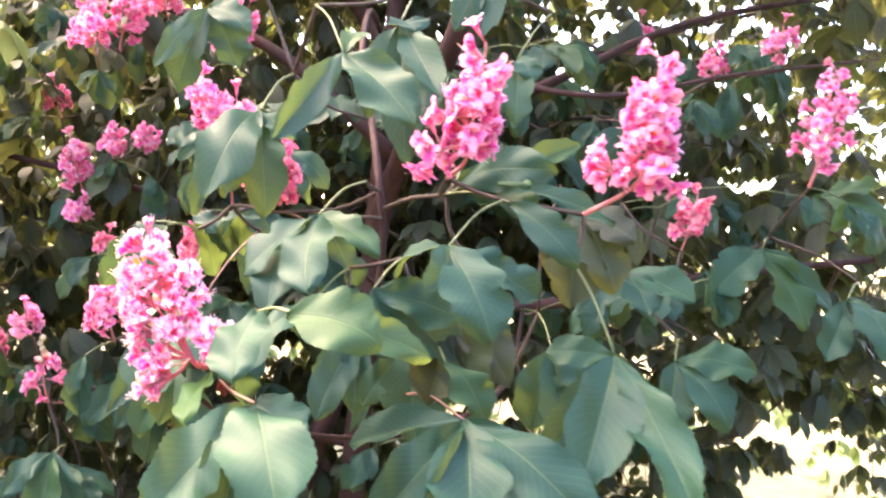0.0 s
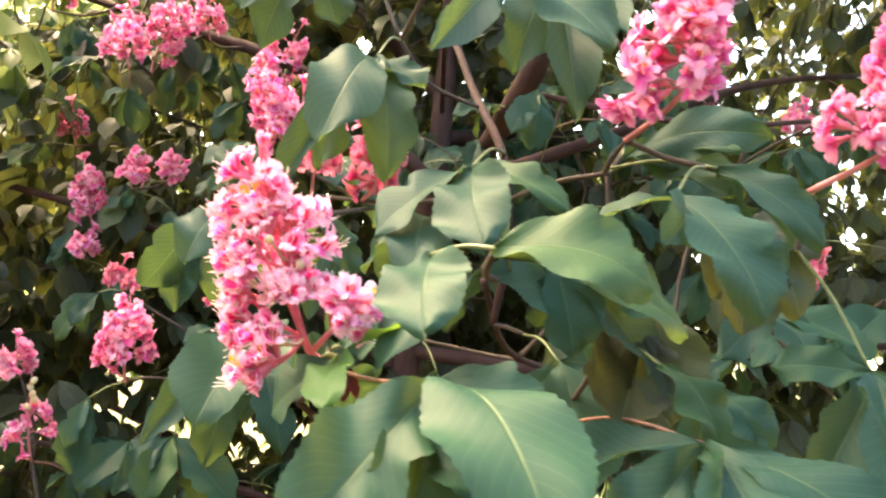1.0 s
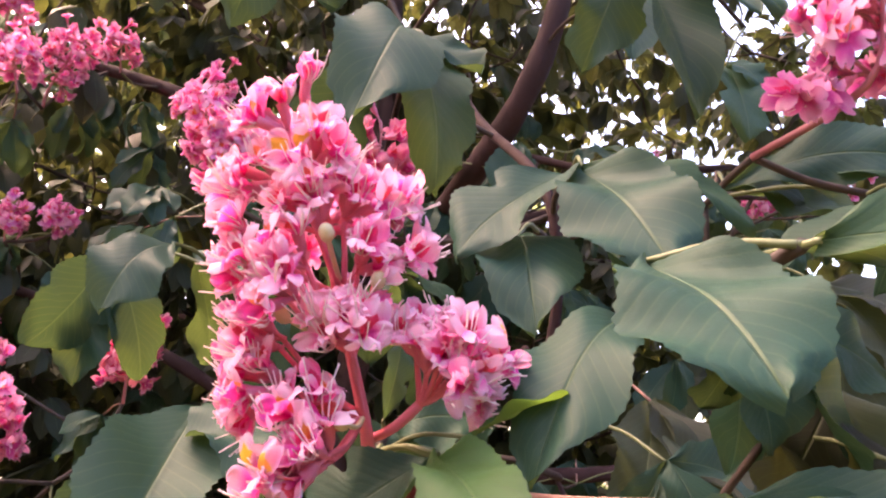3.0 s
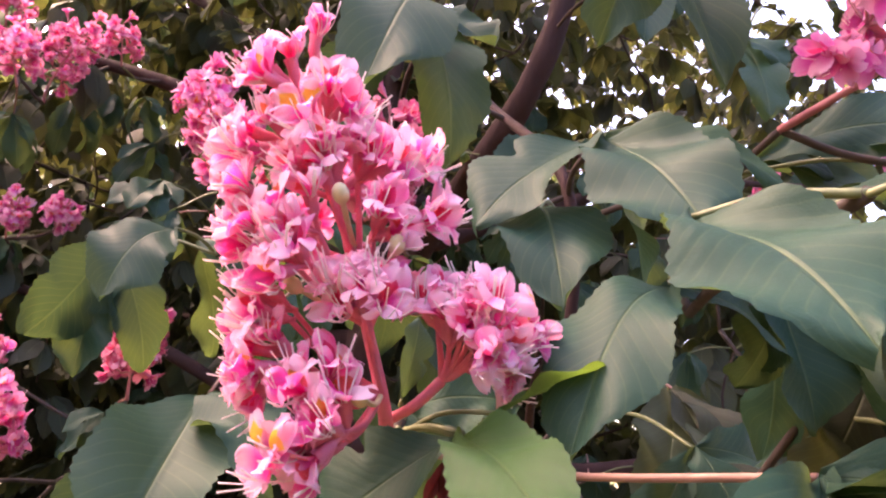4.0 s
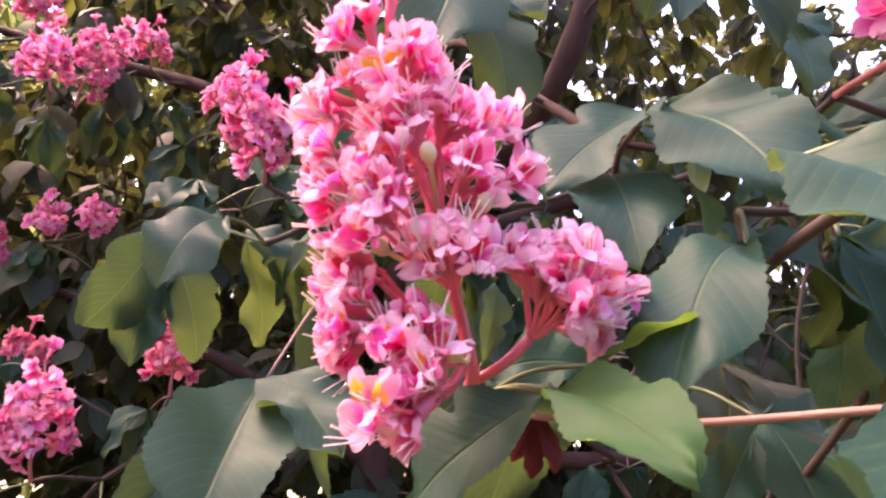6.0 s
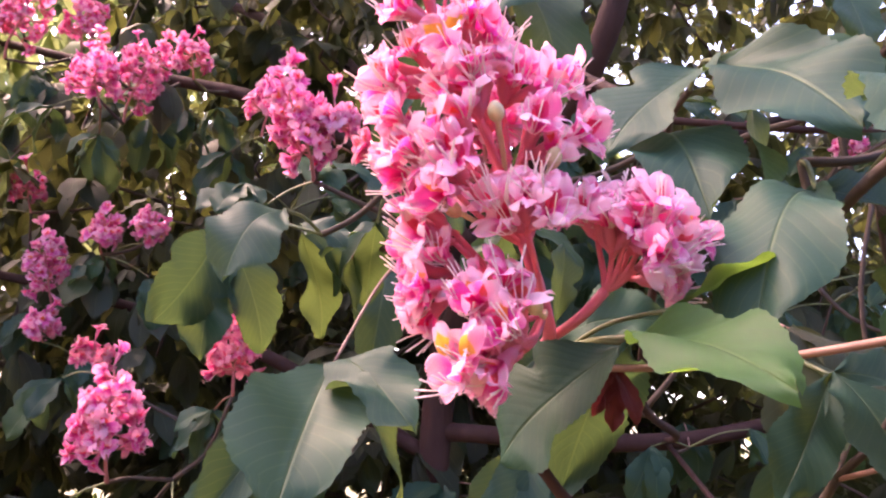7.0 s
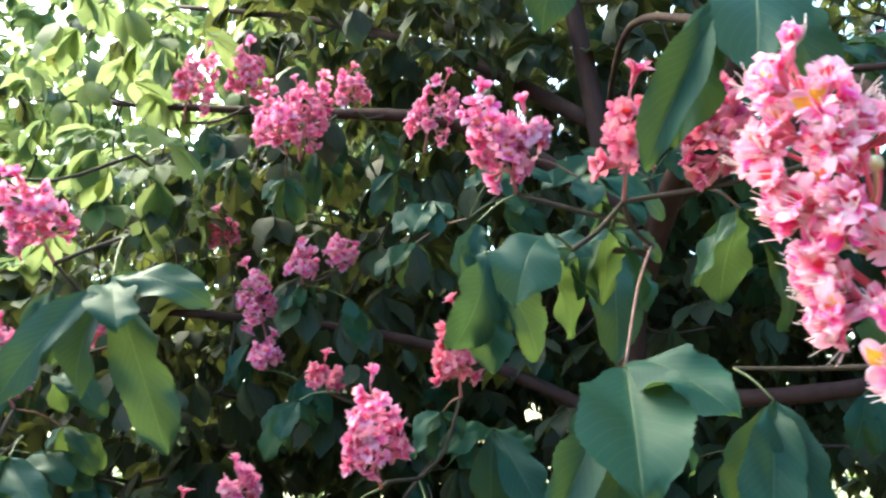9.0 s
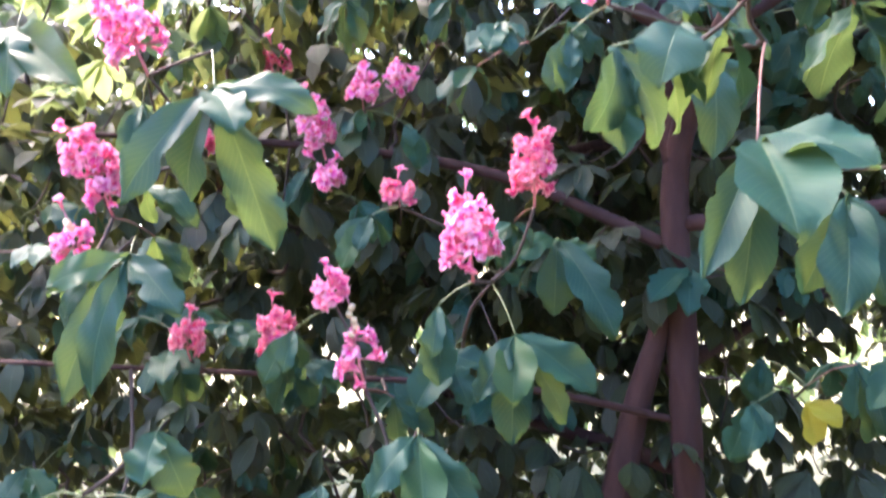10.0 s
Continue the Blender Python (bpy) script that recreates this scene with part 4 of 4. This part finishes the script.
def fan_tips(node, yaw, droop, length, lean, r):
    """Tips of the leaflets of one palmate leaf."""
    tips = []
    for turn, share, _ in FAN:
        a = radians(yaw + turn * r.uniform(0.8, 1.1))
        dr = radians(droop + r.uniform(-12, 16) + lean * math.cos(a))
        d = Vector((math.cos(a) * math.cos(dr), math.sin(a) * math.cos(dr), -math.sin(dr)))
        tips.append(node + d * (length * share * r.uniform(0.9, 1.08)))
    return tips


def shoot_leaves(p, r, n):
    first = r.uniform(0, 360)
    for k in range(n):
        yaw = first + 360 * k / n + r.uniform(-25, 25)
        a = radians(yaw)
        reach = r.uniform(0.07, 0.13)
        node = p + Vector((math.cos(a) * reach, math.sin(a) * reach, r.uniform(-0.03, 0.05)))
        yield yaw, node, r.uniform(28, 75), r.uniform(0.08, 0.13)


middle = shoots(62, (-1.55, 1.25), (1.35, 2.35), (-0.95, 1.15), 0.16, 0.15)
# shoots hiding the stem from the camera are dropped, and the crown is thin near the ground
middle = [p for p in middle if not (abs(p.x + 0.16) < 0.14 and p.y < 1.9 and p.z < 1.75)]
for p in middle:
    ANCHORS.append(p)
    for yaw, node, droop, length in shoot_leaves(p, rng, rng.choice((3, 4, 4))):
        tips = fan_tips(node, yaw, droop, length, 0, rng)
        leaf(p, node, [(t, length * s[1] * rng.uniform(0.40, 0.50), rng.uniform(-14, 14), rng.randrange(6)) for t, s in zip(tips, FAN)], meshes=MID_LEAFLETS, red=rng.random() < 0.2)


# each panicle ends a leafy shoot: a leaf droops behind its foot
foot_rng = random.Random(15)
for p in FEET:
    if p.y < 0.9:
        continue
    yaw = foot_rng.uniform(0, 180)
    a = radians(yaw)
    reach, length = foot_rng.uniform(0.05, 0.09), foot_rng.uniform(0.08, 0.12)
    node = p + Vector((math.cos(a) * reach, math.sin(a) * reach, foot_rng.uniform(-0.035, 0.0)))
    tips = fan_tips(node, yaw, foot_rng.uniform(40, 75), length, 0, foot_rng)
    leaf(p, node, [(t, length * s[1] * foot_rng.uniform(0.40, 0.50), foot_rng.uniform(-14, 14), foot_rng.randrange(6)) for t, s in zip(tips, FAN)], meshes=MID_LEAFLETS, red=foot_rng.random() < 0.2)


# shoots at the thin edge of the crown, placed to fill the camera's upper left
corner_rng = random.Random(77)
corner = []
while len(corner) < 84:
    far = len(corner) >= 14
    p = Vector((corner_rng.uniform(-1.7, -0.92), corner_rng.uniform(1.5, 2.1), corner_rng.uniform(1.88, 2.42)))
    if far:
        p = Vector((corner_rng.uniform(-2.9, -0.95), corner_rng.uniform(2.1, 3.2), corner_rng.uniform(2.0, 3.4)))
    if all((p - q).length > 0.11 for q in corner) and not hides_blossom(p, 0.11):
        corner.append(p)


def leaf_template(k, rows=5):
    """A whole palmate leaf, node at the origin, pointing along x."""
    r = random.Random(500 + k)
    s = Shape()
    tips = fan_tips(Vector((0, 0, 0)), 0, 30 + 11 * k, 0.125, 0, r)
    for tip, (_, share, _) in zip(tips, FAN):
        m = frame_from((0, 0, 0), tip, Vector((0.3, 0, 1)))
        width = tip.length * r.uniform(0.40, 0.50) / LEAFLET_WIDTH
        leaflet_shape(s, rows, 1, r.uniform(0.03, 0.12), r.uniform(0.15, 0.4), 0.02, 600 + k * 9, m @ Matrix.Diagonal((width, tip.length, tip.length, 1)), teeth=0.0)
    return np.array(s.v), np.array(s.f), np.array(s.uv)


def joined_leaves(name, spots, templates, seed, parent, label, material=LEAF):
    r = np.random.RandomState(seed)
    vs, fs, us, n = [], [], [], 0
    for (x, y, z, yaw, scale) in spots:
        v, f, u = templates[r.randint(len(templates))]
        a, b, c = yaw, r.normal(0, 0.25), r.normal(0, 0.25)
        m = np.array(Euler((b, c, a)).to_matrix())
        vs.append(v @ m.T * scale + (x, y, z))
        fs.append(f + n)
        us.append(u)
        n += len(v)
    v, f, u = np.concatenate(vs), np.concatenate(fs), np.concatenate(us)
    me = bpy.data.meshes.new(name)
    me.from_pydata(v.tolist(), [], f.tolist())
    loops = np.empty(len(me.loops), dtype=np.int32)
    me.loops.foreach_get("vertex_index", loops)
    me.uv_layers.new(name="UVMap").data.foreach_set("uv", u[loops].astype(np.float32).ravel())
    me.materials.append(material)
    me.polygons.foreach_set("use_smooth", [True] * len(me.polygons))
    me.update()
    ob = new(name, me)
    ob.parent = parent
    if parent:
        ob.matrix_parent_inverse = Matrix.Translation(-Vector(parent.location))
    return tagged(ob, label, kind="stuff")


TEMPLATES = [leaf_template(k, 4) for k in range(5)]
COARSE = [leaf_template(k, 3) for k in range(5)]
inner = shoots(1500, (-4.1, 3.7), (1.9, 5.2), (-2.5, 3.6), 0.08, 0.0)
inner += shoots(2600, (-4.1, 3.7), (1.9, 5.2), (-2.5, 3.6), 0.0, 0.0)
# unseen leaves added above the view, over the edge and the middle, for shade
for k in range(1600):
    y = rng.uniform(1.12, 3.7)
    inner.append(Vector((rng.uniform(-3.2, 3.4), y, 1.62 + 0.85 * (y - 0.3) + rng.uniform(0.0, 1.3))))
# crown thinned along the camera's upper left directions to look bright there
inner = [p for p in inner if not (p.x < -0.26 - 0.35 * p.y and p.z > 1.25 + 0.42 * p.y and p.y > 1.45 and rng.random() < 0.95)]
# thinned likewise toward the right of the camera's view
inner = [p for p in inner if not (p.x + 0.25 > 0.22 * (p.y - 0.45) and p.z > 1.5 + 0.33 * (p.y - 0.45) and p.x < 0.8 * p.y and p.y > 1.5 and rng.random() < 0.38)]
inner = [p for p in inner if not (p.x > 0.05 + 0.22 * (p.y - 2) and p.z < 1.40 - 0.06 * p.y and rng.random() < 0.5)]
# a gap cut along the camera's first sight line to the bright ground
inner = [p for p in inner if not (abs(p.x - 0.50 * p.y) < 0.05 * p.y and p.z < 1.60 - 0.15 * p.y)]
# extra shoots added behind the blossoms to close bright gaps in the camera's view
low = random.Random(77)
for k in range(520):
    p = Vector((low.uniform(-1.3, 0.7), low.uniform(2.3, 4.6), low.uniform(1.35, 2.3)))
    if not (abs(p.x - 0.50 * p.y) < 0.05 * p.y and p.z < 1.60 - 0.15 * p.y):
        inner.append(p)
inner = [p for p in inner if not (p.z < 1.25 and p.x < 0.4 and low.random() < 0.2)]
spots = []
for p in corner:
    ANCHORS.append(p)
    for yaw, node, droop, length in shoot_leaves(p, corner_rng, 4):
        spots.append((*node, radians(yaw), corner_rng.uniform(0.7, 1.05)))
# same tree, but the lighter leaf colour stands in for backlight here
joined_leaves("crown", spots, TEMPLATES, 5, tree, "leaves at the thin edge of the crown, coloured pale green as if backlit", LEAF_SUNLIT)
spots = []
# round flanks added outside the view for shade, with a bay for the camera
flank = []
for k in range(1400):
    x, y = rng.uniform(-3.6, 3.4), rng.uniform(-0.9, 2.3)
    top = ((x + 0.1) / 3.5) ** 2 + ((y - 2.2) / 3.1) ** 2
    bay = abs(x + 0.15) < 1.35 + 0.35 * max(0.0, y - 0.6) + 0.12 * math.sin(7 * y)
    high = 0.55 + 2.9 * rng.random() * math.sqrt(1.02 - top) + 0.25 * rng.random() if top < 1.0 else 0.0
    if top < 1.0 and not bay and not (x < -0.8 and high > 1.9):
        flank.append(Vector((x, y, high)))
for p in flank:
    ANCHORS.append(p)
    for yaw, node, droop, length in shoot_leaves(p, rng, 4):
        spots.append((*node, radians(yaw), rng.uniform(0.85, 1.45)))
for p in inner:
    ANCHORS.append(p)
    for yaw, node, droop, length in shoot_leaves(p, rng, 4):
        spots.append((*node, radians(yaw), rng.uniform(0.6, 1.05)))
near_spots = [q for q in spots if q[1] < 2.8]
far_spots = [q for q in spots if q[1] >= 2.8]
joined_leaves("crown", near_spots, TEMPLATES, 3, tree, "dense inner crown of dark green palmate leaves", LEAF_SHADE)
joined_leaves("crown", far_spots, COARSE, 4, tree, "far side of the crown with small sky gaps", LEAF_SHADE)

# boughs first, then each shoot and blossom joins the nearest wood
have = [Vector(p) for p in BOUGH_POINTS]
have_np = np.array([tuple(p) for p in have])
todo = [Vector(a) for a in ANCHORS]
pts = np.array([tuple(p) for p in todo])
dist = np.linalg.norm(pts[:, None, :] - have_np[None], axis=2)
near_i, near_d = dist.argmin(1), dist.min(1)
links, left = [], np.ones(len(todo), bool)
owner = [tuple(p) for p in have_np]
while left.any():
    k = int(np.where(left, near_d, 9e9).argmin())
    links.append((owner[near_i[k]], tuple(pts[k])))
    left[k] = False
    owner.append(tuple(pts[k]))
    d = np.linalg.norm(pts - pts[k], axis=1) + 0.05
    closer = d < near_d
    near_d[closer], near_i[closer] = d[closer], len(owner) - 1
weight = {}
for a, b in reversed(links):
    weight[b] = weight.get(b, 0) + 1
    weight[a] = weight.get(a, 0) + weight[b]
far_twigs = Shape()
for a, b in links:
    va, vb = Vector(a), Vector(b)
    r = 0.0018 + 0.0006 * math.sqrt(weight[b])
    bend = 0.12 * (vb - va).length
    mid = 0.5 * (va + vb) + Vector((rng.uniform(-bend, bend), abs(rng.uniform(0, bend)), rng.uniform(-1.2 * bend, 0.4 * bend)))
    line = [p - ROOT for p in curve_points([va, mid, vb], 3)]
    rad = [min(0.006 if vb.y > 1.1 else 0.0024, r * (1.35 - 0.06 * i)) for i in range(len(line))]
    if vb.y < 1.9:
        s = Shape()
        s.tube(line, rad, 6)
        part("twig", s, TWIG, tree)
    else:
        far_twigs.tube(line, rad, 4 if vb.y < 2.8 else 3)
tagged(part("twigs", far_twigs, TWIG, tree), "thin brown twigs inside the crown", kind="stuff")

# ---------- ground and distance ----------
s = Shape()
n = 40
rows_, uvs_ = [], []
for i in range(n + 1):
    row, uvr = [], []
    for j in range(n + 1):
        x, y = 200 * ((2 * j / n - 1) ** 3) * 4, 200 * ((2 * i / n - 1) ** 3) * 4
        row.append((x, y, 0.03 * noise.noise((x * 0.3, y * 0.3, 0)) - 0.02))
        uvr.append((x, y))
    rows_.append(row)
    uvs_.append(uvr)
s.grid(rows_, uvs_)
ground = new("ground", s.mesh("ground", GRASS_GROUND))
tagged(ground, "worn grass with bare patches under and beyond the tree", "ground", kind="structure")


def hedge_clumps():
    """Foliage of trees beyond the crown, its colour paled to stand in for daylight."""
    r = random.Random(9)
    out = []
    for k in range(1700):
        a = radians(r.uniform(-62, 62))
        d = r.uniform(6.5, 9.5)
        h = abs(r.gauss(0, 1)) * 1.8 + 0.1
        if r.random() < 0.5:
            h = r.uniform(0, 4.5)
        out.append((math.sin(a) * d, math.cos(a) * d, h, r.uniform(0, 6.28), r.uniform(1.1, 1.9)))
    # taller ones, set to fill the upper left of the camera's view
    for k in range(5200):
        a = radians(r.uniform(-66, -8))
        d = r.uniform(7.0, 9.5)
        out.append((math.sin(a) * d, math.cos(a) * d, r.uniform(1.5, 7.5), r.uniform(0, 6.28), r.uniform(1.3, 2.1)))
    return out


joined_leaves("far_shrubs", hedge_clumps(), COARSE, 8, None, "shrubs beyond the tree, coloured pale green as if in daylight", LEAF_SUNLIT)


def sky_screen_leaves():
    """Unseen leaves added behind the camera to hold back low sky light."""
    r = random.Random(31)
    out = []
    for k in range(2600):
        a = radians(r.uniform(95, 265))
        d = r.uniform(6.0, 8.0)
        out.append((math.sin(a) * d, math.cos(a) * d, r.uniform(0.2, 4.4) * r.uniform(0.85, 1.0), r.uniform(0, 6.28), r.uniform(3.4, 5.0)))
    return out


joined_leaves("tree_row", sky_screen_leaves(), COARSE, 12, None, "unseen screen of leaves added behind the camera against low sky light")
